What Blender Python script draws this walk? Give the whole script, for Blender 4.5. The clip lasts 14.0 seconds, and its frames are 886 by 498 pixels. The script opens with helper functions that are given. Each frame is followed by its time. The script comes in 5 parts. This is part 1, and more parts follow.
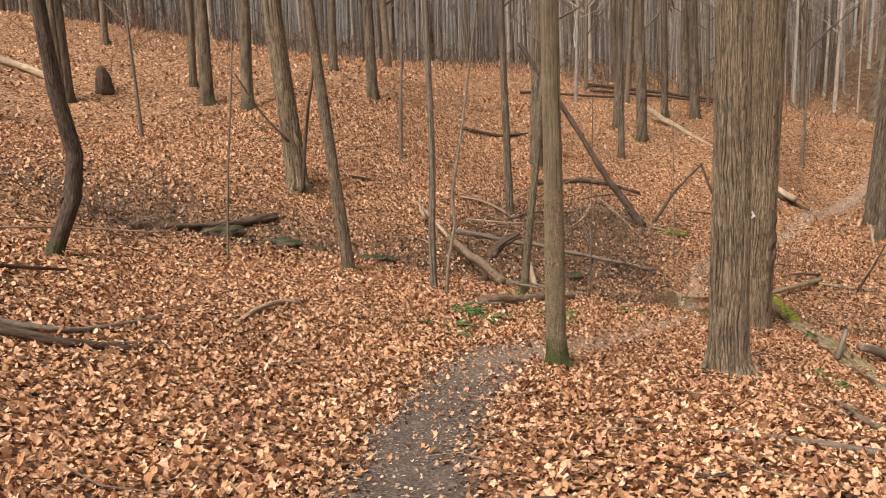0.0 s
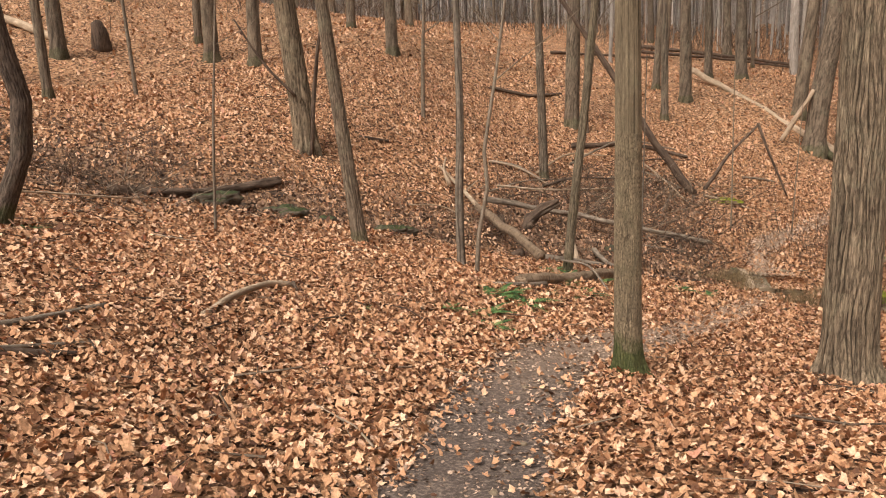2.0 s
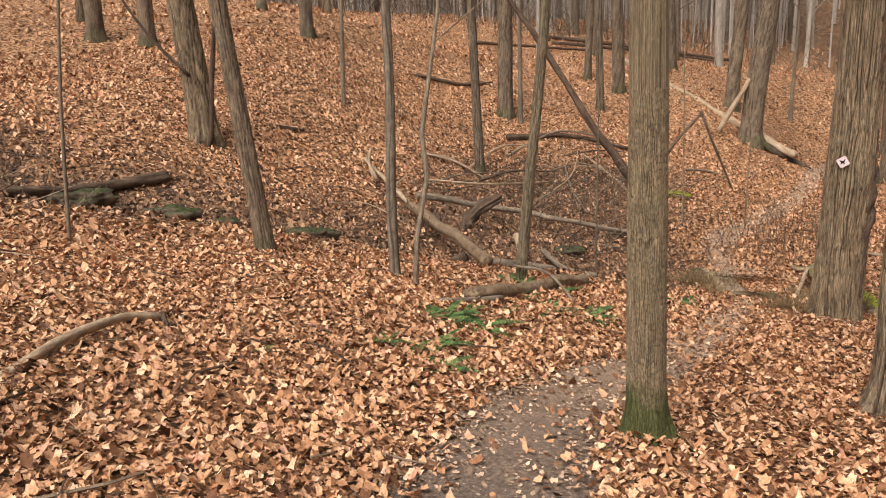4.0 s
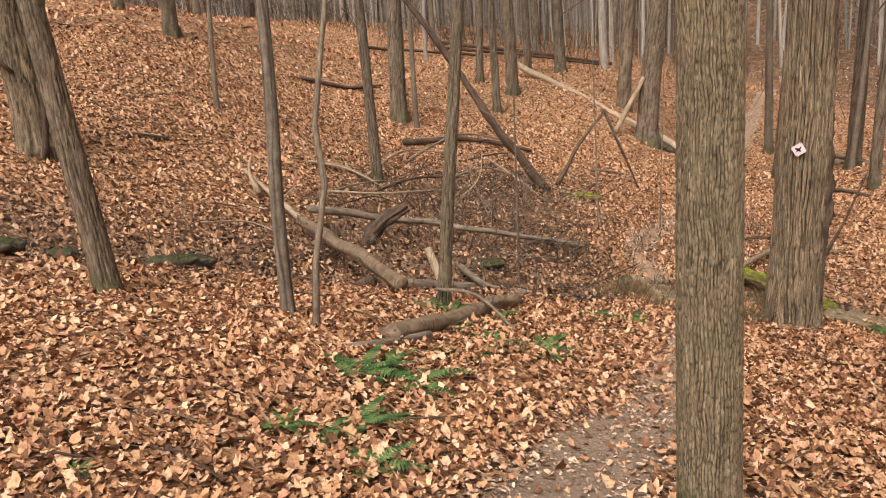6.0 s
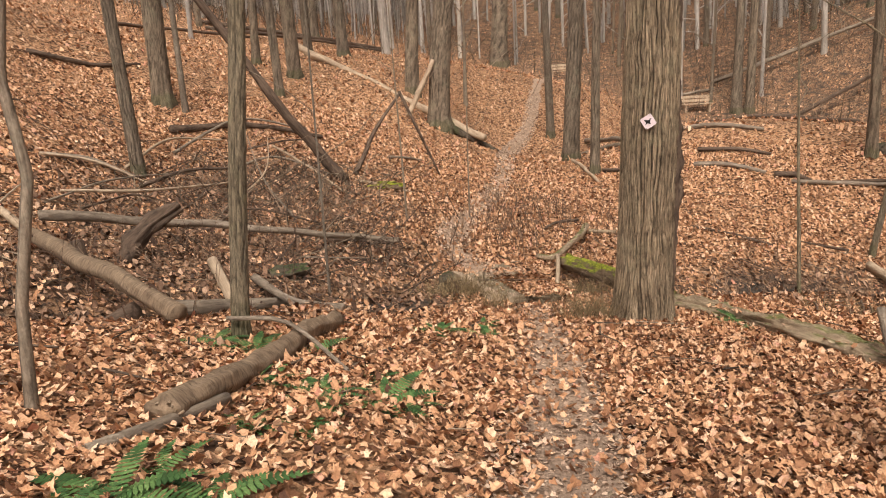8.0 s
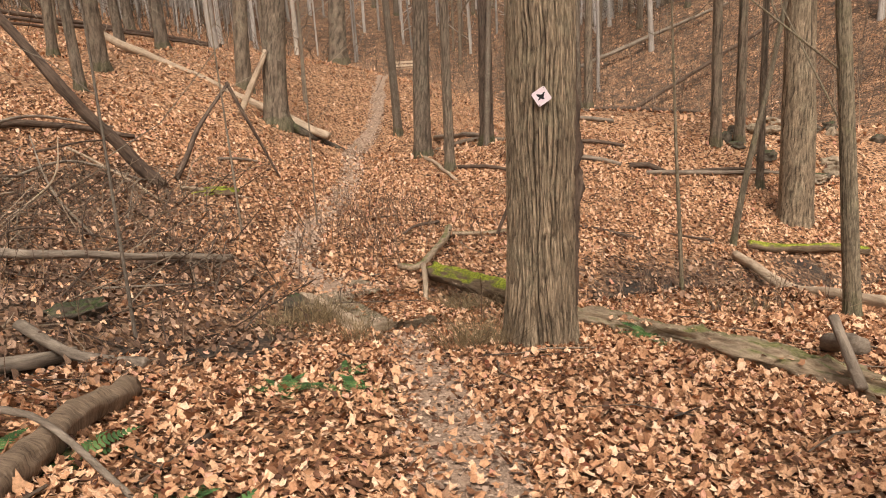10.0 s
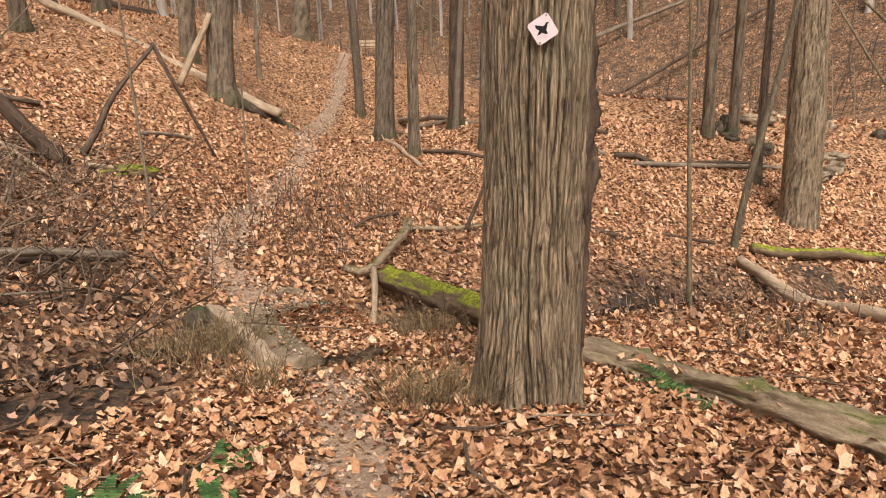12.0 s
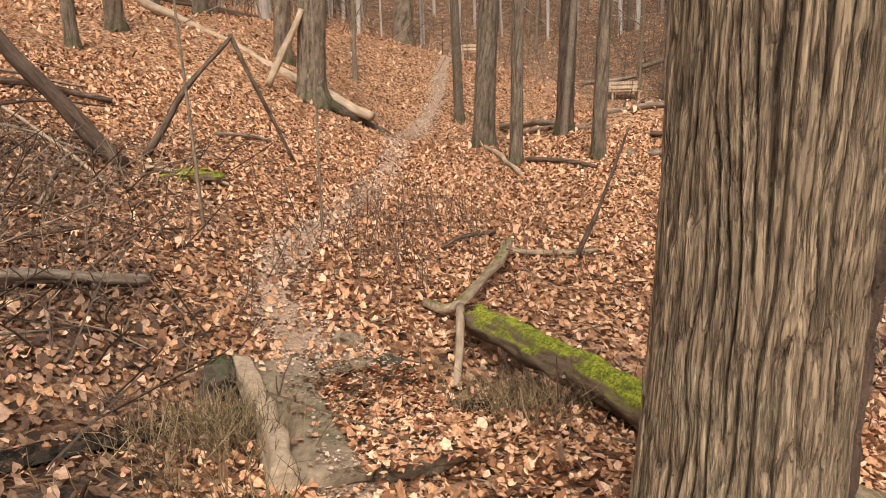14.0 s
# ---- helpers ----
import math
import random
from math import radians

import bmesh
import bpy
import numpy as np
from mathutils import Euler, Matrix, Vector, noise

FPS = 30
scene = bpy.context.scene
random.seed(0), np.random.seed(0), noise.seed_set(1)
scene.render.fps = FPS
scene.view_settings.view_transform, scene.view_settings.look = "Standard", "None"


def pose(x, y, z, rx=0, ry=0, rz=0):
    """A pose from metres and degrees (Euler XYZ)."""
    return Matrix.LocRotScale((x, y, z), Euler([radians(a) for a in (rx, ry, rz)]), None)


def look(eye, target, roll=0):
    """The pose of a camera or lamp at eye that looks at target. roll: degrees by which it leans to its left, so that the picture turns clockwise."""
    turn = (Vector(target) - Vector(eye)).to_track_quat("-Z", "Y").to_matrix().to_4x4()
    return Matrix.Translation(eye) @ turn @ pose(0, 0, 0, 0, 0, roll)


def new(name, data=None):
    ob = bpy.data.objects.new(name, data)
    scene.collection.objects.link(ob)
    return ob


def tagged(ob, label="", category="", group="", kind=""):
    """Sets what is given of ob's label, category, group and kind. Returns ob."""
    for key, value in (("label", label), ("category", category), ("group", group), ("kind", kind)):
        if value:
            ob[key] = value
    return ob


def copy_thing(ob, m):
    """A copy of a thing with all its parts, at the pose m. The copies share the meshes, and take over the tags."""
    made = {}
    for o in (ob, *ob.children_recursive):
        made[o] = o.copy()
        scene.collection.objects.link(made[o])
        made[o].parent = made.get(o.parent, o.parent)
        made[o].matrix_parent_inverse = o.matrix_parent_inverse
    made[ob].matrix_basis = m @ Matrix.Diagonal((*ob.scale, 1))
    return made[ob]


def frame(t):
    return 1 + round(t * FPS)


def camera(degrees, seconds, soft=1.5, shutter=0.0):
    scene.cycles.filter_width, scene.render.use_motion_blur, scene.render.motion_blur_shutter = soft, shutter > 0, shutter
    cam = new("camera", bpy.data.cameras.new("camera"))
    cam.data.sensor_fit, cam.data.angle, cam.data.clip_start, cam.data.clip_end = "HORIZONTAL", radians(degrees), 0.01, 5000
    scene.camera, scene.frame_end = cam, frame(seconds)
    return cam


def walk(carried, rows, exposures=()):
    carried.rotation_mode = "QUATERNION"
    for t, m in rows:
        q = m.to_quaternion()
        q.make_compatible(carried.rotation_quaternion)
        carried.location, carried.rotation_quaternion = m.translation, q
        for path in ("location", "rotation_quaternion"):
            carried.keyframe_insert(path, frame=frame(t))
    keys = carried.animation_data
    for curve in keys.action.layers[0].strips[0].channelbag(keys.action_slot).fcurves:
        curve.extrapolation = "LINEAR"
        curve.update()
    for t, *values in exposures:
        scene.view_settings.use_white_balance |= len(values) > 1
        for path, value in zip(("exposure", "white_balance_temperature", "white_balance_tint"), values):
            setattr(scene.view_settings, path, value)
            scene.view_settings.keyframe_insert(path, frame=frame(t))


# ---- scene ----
cam = camera(64.8, 14.0, soft=1.0)
PATH = [
    (0, (0.361, 0.314, 2.597), (0.342, 2.289, 2.279), -1.8),
    (0.5, (0.362, 0.818, 2.516), (0.288, 2.795, 2.219), -1.7),
    (1, (0.36, 1.316, 2.424), (0.237, 3.289, 2.119), -1.4),
    (1.5, (0.289, 1.862, 2.331), (0.145, 3.827, 1.987), -1.6),
    (2, (0.247, 2.407, 2.218), (0.159, 4.366, 1.823), -2.1),
    (2.5, (0.197, 2.916, 2.163), (0.175, 4.875, 1.759), -1.8),
    (3, (0.169, 3.428, 2.075), (0.203, 5.386, 1.667), -2.2),
    (3.2, (0.15, 3.632, 2.05), (0.193, 5.589, 1.638), -2.0),
    (5.3, (0.041, 5.671, 1.727), (0.36, 7.605, 1.329), -2.9),
    (5.5, (0.026, 5.804, 1.739), (0.368, 7.734, 1.34), -2.8),
    (6, (0.097, 6.309, 1.657), (0.531, 8.222, 1.268), -3.4),
    (6.5, (0.201, 6.841, 1.577), (0.723, 8.727, 1.166), -2.8),
    (7, (0.267, 7.327, 1.512), (0.964, 9.15, 1.075), -3.2),
    (7.5, (0.385, 7.769, 1.469), (1.226, 9.529, 1.024), -3.0),
    (8, (0.453, 8.207, 1.414), (1.443, 9.886, 0.967), -3.3),
    (8.5, (0.638, 8.599, 1.362), (1.745, 10.205, 0.924), -3.6),
    (9, (0.836, 8.971, 1.278), (2.036, 10.51, 0.843), -4.1),
    (9.2, (0.935, 9.129, 1.25), (2.172, 10.635, 0.8), -3.9),
    (11.3, (2.408, 10.65, 0.878), (3.814, 11.995, 0.416), -2.8),
    (11.5, (2.566, 10.787, 0.836), (3.979, 12.12, 0.36), -2.4),
    (12, (2.912, 11.114, 0.78), (4.304, 12.46, 0.28), -1.6),
    (12.5, (3.236, 11.47, 0.708), (4.604, 12.847, 0.223), -1.7),
    (13, (3.6, 11.836, 0.631), (4.896, 13.281, 0.149), -1.0),
    (13.5, (3.913, 12.232, 0.559), (5.173, 13.714, 0.094), -1.9),
    (14, (4.239, 12.545, 0.515), (5.431, 14.082, 0.049), -1.6),
]
walk(cam, [(t, look(eye, target, roll)) for t, eye, target, roll in PATH], [(0, 0.02), (6.0, 0.05), (9.2, 0.1), (12.0, 0.12), (14.0, 0.2)])

# ---- light and air ----
world = bpy.data.worlds.new("overcast_sky")
scene.world = world
world.use_nodes = True
_wn = world.node_tree
_bg = _wn.nodes["Background"]
_sky = _wn.nodes.new("ShaderNodeTexSky")
_sky.sky_type = "NISHITA"
_sky.sun_disc = False
_sky.sun_elevation = radians(54)
_sky.sun_rotation = radians(218)
_sky.air_density = 1.0
_sky.dust_density = 9.0
_sky.ozone_density = 1.0
# cloud cover takes most of the blue out of the sky
_grey = _wn.nodes.new("ShaderNodeHueSaturation")
_grey.inputs["Saturation"].default_value = 0.12
_wn.links.new(_sky.outputs[0], _grey.inputs["Color"])
_wn.links.new(_grey.outputs[0], _bg.inputs[0])
_bg.inputs[1].default_value = 0.135
sun = new("sun", bpy.data.lights.new("sun", "SUN"))
sun.data.energy = 2.7
sun.data.angle = radians(24)
sun.data.color = (1.0, 0.92, 0.82)
sun.matrix_world = look((-17.9, -22.9, 40), (0, 0, 0))


# ---- the lie of the land ----
SLOPE = (4.425, -0.0328, 0.0416)
# heights of gentle swells every 4 m, from the near left corner at (-10, 0)
SWELLS = [
    [0.03, -0.14, -0.48, -0.57, -0.87, -1.18, -0.47, 0.33],
    [0.04, 0.11, -1.38, -0.33, -0.13, -0.23, -0.06, 1.21],
    [0.4, -0.03, -1.46, -0.78, -1.79, -0.91, -0.58, 0.85],
    [-0.55, -1.58, -0.03, -1.82, -0.48, -0.92, -1.05, -0.41],
    [0.22, -0.71, -1.6, -1.08, -1.8, -1.7, -0.91, -1.53],
    [-1.1, 0.28, -1.39, -1.38, -1.27, -1.23, -1.2, -1.05],
    [0.03, -0.92, 0.47, -1.65, -0.95, -1.72, -1.44, -0.35],
    [0.51, -0.11, 0.18, -1.75, -0.1, -0.64, -1.34, -1.28],
    [-0.52, -0.25, 0.37, 0.13, -0.51, -0.98, 0.69, -2.99],
]
# broad hills and hollows: x, y, spread, height
HILLS = [
    (-8, 38, 8, -0.32),
    (8, 38, 8, -2.56),
    (22, 36, 8, 1.03),
    (22, 20, 6, 1.23),
    (-14, 24, 7, -3.65),
    (-14, 8, 7, -4.38),
    (20, 6, 7, -6.53),
    (-24, 14, 12, 4.22),
    (-24, 40, 12, 2.59),
    (0, 46, 12, 0.4),
    (18, 50, 10, -1.68),
    (32, 44, 10, -3.63),
    (30, 26, 8, -7.41),
    (30, 10, 9, -2.87),
    (48, 22, 12, 3.7),
    (56, 44, 16, -0.53),
    (50, 70, 18, 2.38),
    (10, 70, 18, 2.3),
    (0, -14, 10, -3.16),
]
STREAM = [(-14, 16.6), (-6.5, 14.9), (-4, 15.2), (-1.2, 15.6), (1.6, 15.9), (3.8, 16.6), (5.6, 16.9), (7.4, 16.3), (9.5, 15.7), (12.5, 15.1), (17, 13.2), (24, 11)]
TRAIL = [(0.3, -8), (0.3, -3), (0.3, 0.3), (0.2, 2.8), (0.03, 4.4), (0.13, 5.75), (0.45, 7.4), (0.9, 8.7), (1.5, 9.5), (2.45, 10.5), (3.45, 11.75), (4.4, 13.0), (5.2, 14.2),
         (5.95, 15.4), (6.4, 16.6), (6.66, 17.6), (6.85, 18.5), (7.2, 19.3), (8.0, 20.3), (9.3, 21.5), (12.1, 24.4), (17.4, 31.2), (20.1, 33.3), (21.9, 35.1), (30, 44)]
# damp hollows where old brown leaves and brush gather: x, y, spread
HOLLOWS = [(2.0, 17.6, 1.5), (3.8, 19.2, 1.4), (4.3, 21.6, 1.6), (5.6, 23.2, 1.2), (0.0, 16.6, 1.0), (-3.0, 15.9, 1.0), (-6.2, 15.0, 1.3), (4.6, 16.8, 0.8), (5.0, 18.2, 0.9), (2.2, 20.6, 1.1), (8.3, 15.7, 0.7), (11.8, 15.1, 1.0)]


def smooth_noise(u, v, seed=0):
    """Value noise on numpy arrays, 0 to 1."""
    u0, v0 = np.floor(u).astype(np.int64), np.floor(v).astype(np.int64)
    fu, fv = u - u0, v - v0
    fu, fv = fu * fu * (3 - 2 * fu), fv * fv * (3 - 2 * fv)

    def pick(a, b):
        h = (a * 374761393 + b * 668265263 + seed * 974634777) & 0x7FFFFFFF
        h = ((h ^ (h >> 13)) * 1274126177) & 0x7FFFFFFF
        return ((h ^ (h >> 16)) & 0xFFFF) / 65535.0

    low = pick(u0, v0) * (1 - fu) + pick(u0 + 1, v0) * fu
    high = pick(u0, v0 + 1) * (1 - fu) + pick(u0 + 1, v0 + 1) * fu
    return low * (1 - fv) + high * fv


def line_dist(x, y, line):
    """Distance in plan from a bent line."""
    d = np.full(np.shape(x), 1e9)
    for (ax, ay), (bx, by) in zip(line, line[1:]):
        ux, uy = bx - ax, by - ay
        s = np.clip(((x - ax) * ux + (y - ay) * uy) / (ux * ux + uy * uy), 0, 1)
        d = np.minimum(d, np.hypot(x - ax - s * ux, y - ay - s * uy))
    return d


def ground(x, y):
    """Height of the ground at a place, for numbers or numpy arrays."""
    x, y = np.asarray(x, float), np.asarray(y, float)
    z = SLOPE[0] + SLOPE[1] * x + SLOPE[2] * y
    for j, row in enumerate(SWELLS):
        for i, h in enumerate(row):
            z = z + h * np.exp(-((x + 10 - 4 * i) ** 2 + (y - 4 * j) ** 2) / 23.12)
    for a, b, s, h in HILLS:
        z = z + h * np.exp(-((x - a) ** 2 + (y - b) ** 2) / (2 * s * s))
    far = np.hypot(x - 8, y - 18)
    z = z + 0.24 * np.maximum(0, far - 50) * np.clip((x - 32) / 14, 0, 1) * (0.75 + 0.5 * smooth_noise(x / 30 + 9, y / 30 + 3, 5))
    z = z - 0.28 * np.exp(-((line_dist(x, y, STREAM) / 0.55) ** 2))
    return z


def hollow(x, y):
    """How far a place lies in one of the damp hollows, 0 to 1; the trail stays clear of them."""
    h = sum(np.exp(-((x - a) ** 2 + (y - b) ** 2) / (2 * s * s)) for a, b, s in HOLLOWS)
    return np.clip(h, 0, 1) * (1 - np.exp(-((line_dist(x, y, TRAIL) / 0.9) ** 2)))


def trail_half(y):
    """Half the width of the trodden soil, narrower the farther it goes."""
    return 0.55 - 0.16 * np.clip((y - 8) / 2.5, 0, 1) - 0.10 * np.clip((y - 10.5) / 2.5, 0, 1) - 0.03 * np.clip((y - 17) / 3, 0, 1)


def gz(x, y):
    return float(ground(x, y))


# ---- materials ----
def material(name, rough=0.9, metal=0.0):
    m = bpy.data.materials.new(name)
    m.use_nodes = True
    nt = m.node_tree
    b = nt.nodes["Principled BSDF"]
    b.inputs["Roughness"].default_value = rough
    b.inputs["Metallic"].default_value = metal
    b.inputs["Specular IOR Level"].default_value = 0.25
    return m, nt, b


def node(nt, kind, **sets):
    n = nt.nodes.new(kind)
    for k, v in sets.items():
        n.inputs[k].default_value = v
    return n


def coords(nt, stretch=(1, 1, 1), which="Object"):
    tc = nt.nodes.new("ShaderNodeTexCoord")
    mp = nt.nodes.new("ShaderNodeMapping")
    mp.inputs["Scale"].default_value = stretch
    nt.links.new(tc.outputs[which], mp.inputs["Vector"])
    return mp.outputs[0]


def noise_tex(nt, vec, scale, detail=4.0, rough=0.6):
    n = node(nt, "ShaderNodeTexNoise", Scale=scale, Detail=detail, Roughness=rough)
    nt.links.new(vec, n.inputs["Vector"])
    return n.outputs[0]


def ramp(nt, fac, stops):
    r = nt.nodes.new("ShaderNodeValToRGB")
    while len(r.color_ramp.elements) < len(stops):
        r.color_ramp.elements.new(0.5)
    for e, (p, c) in zip(r.color_ramp.elements, stops):
        e.position, e.color = p, (*c, 1)
    nt.links.new(fac, r.inputs[0])
    return r.outputs[0]


def mix(nt, fac, a, b, how="MIX"):
    n = nt.nodes.new("ShaderNodeMix")
    n.data_type, n.blend_type = "RGBA", how
    for s, v in ((0, fac), (6, a), (7, b)):
        if isinstance(v, (int, float)):
            n.inputs[s].default_value = v
        elif isinstance(v, tuple):
            n.inputs[s].default_value = (*v, 1)
        else:
            nt.links.new(v, n.inputs[s])
    return n.outputs[2]


def relief(nt, bsdf, height, strength, dist):
    n = node(nt, "ShaderNodeBump", Strength=strength, Distance=dist)
    nt.links.new(height, n.inputs["Height"])
    nt.links.new(n.outputs[0], bsdf.inputs["Normal"])


def bark(name, dark, light, lichen, grain=9.0, stretch=0.16, bump=0.6, moss=0.0, moss_top=0.6, rough=0.92, cracking=0.4):
    """Bark with long grain, patches of lichen and, where moss is set, a mossy foot."""
    m, nt, b = material(name, rough)
    v = coords(nt, (1, 1, stretch))
    plain = coords(nt)
    g = noise_tex(nt, v, grain, 8, 0.72)
    fine = noise_tex(nt, v, grain * 5, 4, 0.6)
    col = ramp(nt, g, [(0.3, dark), (0.52, tuple((a + c) / 2 for a, c in zip(dark, light))), (0.72, light)])
    patch = ramp(nt, noise_tex(nt, plain, 2.3, 5, 0.7), [(0.52, (0, 0, 0)), (0.68, (1, 1, 1))])
    # tone paints shade into the furrows and lightens the ridge tops
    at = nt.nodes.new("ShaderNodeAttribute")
    at.attribute_name = "tone_and_shade"
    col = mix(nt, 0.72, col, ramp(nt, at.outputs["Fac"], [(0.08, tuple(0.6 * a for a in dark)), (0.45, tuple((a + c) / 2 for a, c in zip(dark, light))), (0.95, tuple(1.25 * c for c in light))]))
    col = mix(nt, mix(nt, 1.0, patch, (0.55, 0.55, 0.55), "MULTIPLY"), col, lichen)
    oi = nt.nodes.new("ShaderNodeObjectInfo")
    tone = ramp(nt, oi.outputs["Random"], [(0.0, (0.82, 0.82, 0.84)), (1.0, (1.12, 1.08, 1.04))])
    col = mix(nt, 1.0, col, tone, "MULTIPLY")
    col = mix(nt, 0.35, col, ramp(nt, fine, [(0.3, (0.55, 0.55, 0.55)), (0.7, (1.3, 1.3, 1.3))]), "MULTIPLY")
    if moss:
        sep = nt.nodes.new("ShaderNodeSeparateXYZ")
        nt.links.new(plain, sep.inputs[0])
        mm = nt.nodes.new("ShaderNodeMath")
        mm.operation = "MULTIPLY_ADD"
        nt.links.new(noise_tex(nt, plain, 5, 5, 0.7), mm.inputs[0])
        mm.inputs[1].default_value = -1.3 * moss_top
        nt.links.new(sep.outputs[2], mm.inputs[2])
        band = ramp(nt, mm.outputs[0], [(0.0, (moss, moss, moss)), (min(0.95, 0.25 * moss_top + 0.02), (0, 0, 0))])
        col = mix(nt, band, col, ramp(nt, fine, [(0.3, (0.03, 0.045, 0.012)), (0.7, (0.10, 0.12, 0.03))]))
    nt.links.new(col, b.inputs["Base Color"])
    fibre = noise_tex(nt, coords(nt, (1, 1, 0.06)), grain * 6, 6, 0.75)
    col = mix(nt, 0.75, col, ramp(nt, fibre, [(0.3, (0.5, 0.47, 0.45)), (0.7, (1.35, 1.35, 1.35))]), "MULTIPLY")
    nt.links.new(col, b.inputs["Base Color"])
    # braided dark cracks at two sizes
    cracked = fibre
    for size, depth in ((grain * 1.9, 0.22), (grain * 4.6, 0.4)):
        lines = ramp(nt, noise_tex(nt, coords(nt, (1, 1, stretch)), size, 3, 0.6), [(0.435, (1.1, 1.1, 1.1)), (0.5, (depth, depth, depth)), (0.565, (1.1, 1.1, 1.1))])
        col = mix(nt, cracking, col, lines, "MULTIPLY")
        cracked = mix(nt, 0.45, cracked, lines)
    nt.links.new(col, b.inputs["Base Color"])
    relief(nt, b, mix(nt, 0.6, mix(nt, 0.3, g, fine), cracked), bump, 0.035)
    return m


def wood(name, dark, light, moss=0.0, stretch=(4, 4, 0.5), grain=6.0, moss_cols=((0.07, 0.08, 0.018), (0.22, 0.22, 0.05))):
    """Weathered wood with the grain along the local z axis; moss grows on the upper side."""
    m, nt, b = material(name, 0.88)
    v = coords(nt, stretch)
    plain = coords(nt)
    g = noise_tex(nt, v, grain, 7, 0.7)
    col = ramp(nt, g, [(0.3, dark), (0.7, light)])
    blot = noise_tex(nt, plain, 3.1, 5, 0.65)
    col = mix(nt, 0.7, col, ramp(nt, blot, [(0.3, (0.6, 0.57, 0.55)), (0.7, (1.2, 1.2, 1.2))]), "MULTIPLY")
    fine = noise_tex(nt, plain, 60, 4, 0.7)
    if moss:
        geo = nt.nodes.new("ShaderNodeNewGeometry")
        sep = nt.nodes.new("ShaderNodeSeparateXYZ")
        nt.links.new(geo.outputs["Normal"], sep.inputs[0])
        add = nt.nodes.new("ShaderNodeMath")
        add.operation = "MULTIPLY_ADD"
        nt.links.new(blot, add.inputs[0])
        add.inputs[1].default_value = 1.6
        nt.links.new(sep.outputs[2], add.inputs[2])
        sub = nt.nodes.new("ShaderNodeMath")
        sub.operation = "SUBTRACT"
        sub.inputs[1].default_value = 2.2 - moss
        nt.links.new(add.outputs[0], sub.inputs[0])
        f = ramp(nt, sub.outputs[0], [(0.0, (0, 0, 0)), (0.35, (1, 1, 1))])
        tuft = mix(nt, 0.5, fine, noise_tex(nt, plain, 14, 5, 0.7))
        col = mix(nt, f, col, ramp(nt, tuft, [(0.32, (0.05, 0.04, 0.018)), (0.45, moss_cols[0]), (0.62, moss_cols[1])]))
    nt.links.new(col, b.inputs["Base Color"])
    relief(nt, b, mix(nt, 0.5, mix(nt, 0.5, g, noise_tex(nt, plain, 22, 6, 0.75)), fine), 0.9, 0.03)
    return m


def leafy(name, stops, rough=0.75, island=True, through=0.0):
    """Dry leaves, each with a colour of its own and darker veins and spots."""
    m, nt, b = material(name, rough)
    geo = nt.nodes.new("ShaderNodeNewGeometry")
    col = ramp(nt, geo.outputs["Random Per Island"], stops)
    v = coords(nt)
    spots = noise_tex(nt, v, 55, 4, 0.7)
    col = mix(nt, 0.8, col, ramp(nt, spots, [(0.28, (0.42, 0.36, 0.32)), (0.5, (0.95, 0.95, 0.95)), (0.72, (1.3, 1.3, 1.3))]), "MULTIPLY")
    broad = noise_tex(nt, v, 0.55, 3, 0.6)
    col = mix(nt, 0.6, col, ramp(nt, broad, [(0.3, (0.72, 0.68, 0.66)), (0.7, (1.15, 1.12, 1.1))]), "MULTIPLY")
    nt.links.new(col, b.inputs["Base Color"])
    relief(nt, b, spots, 0.4, 0.004)
    return m


TAN = [(0.0, (0.07, 0.03, 0.017)), (0.14, (0.22, 0.098, 0.046)), (0.32, (0.40, 0.198, 0.098)), (0.55, (0.55, 0.298, 0.157)), (0.76, (0.67, 0.388, 0.22)), (0.92, (0.80, 0.53, 0.345)), (1.0, (0.50, 0.22, 0.14))]
M_LEAF = leafy("dry_maple_leaves", TAN)
M_OLDLEAF = leafy("old_brown_leaves", [(0.0, (0.05, 0.028, 0.018)), (0.4, (0.16, 0.088, 0.052)), (0.75, (0.30, 0.172, 0.105)), (1.0, (0.50, 0.32, 0.21))])
M_CRUMB = leafy("trodden_leaf_crumbs", [(0.0, (0.11, 0.07, 0.048)), (0.35, (0.32, 0.213, 0.147)), (0.7, (0.52, 0.365, 0.26)), (1.0, (0.68, 0.5, 0.365))])
M_FERN = leafy("evergreen_fern", [(0.0, (0.03, 0.065, 0.018)), (0.5, (0.06, 0.13, 0.036)), (1.0, (0.13, 0.21, 0.065))], rough=0.55)
M_WEED = leafy("dead_weed_stalks", [(0.0, (0.07, 0.04, 0.028)), (0.5, (0.15, 0.09, 0.06)), (1.0, (0.28, 0.19, 0.12))])
M_GRASS = leafy("dry_grass", [(0.0, (0.09, 0.06, 0.03)), (0.5, (0.19, 0.13, 0.065)), (1.0, (0.33, 0.24, 0.13))])
M_TWIG = leafy("grey_brush_twigs", [(0.0, (0.045, 0.03, 0.02)), (0.6, (0.12, 0.083, 0.055)), (1.0, (0.3, 0.225, 0.155))])


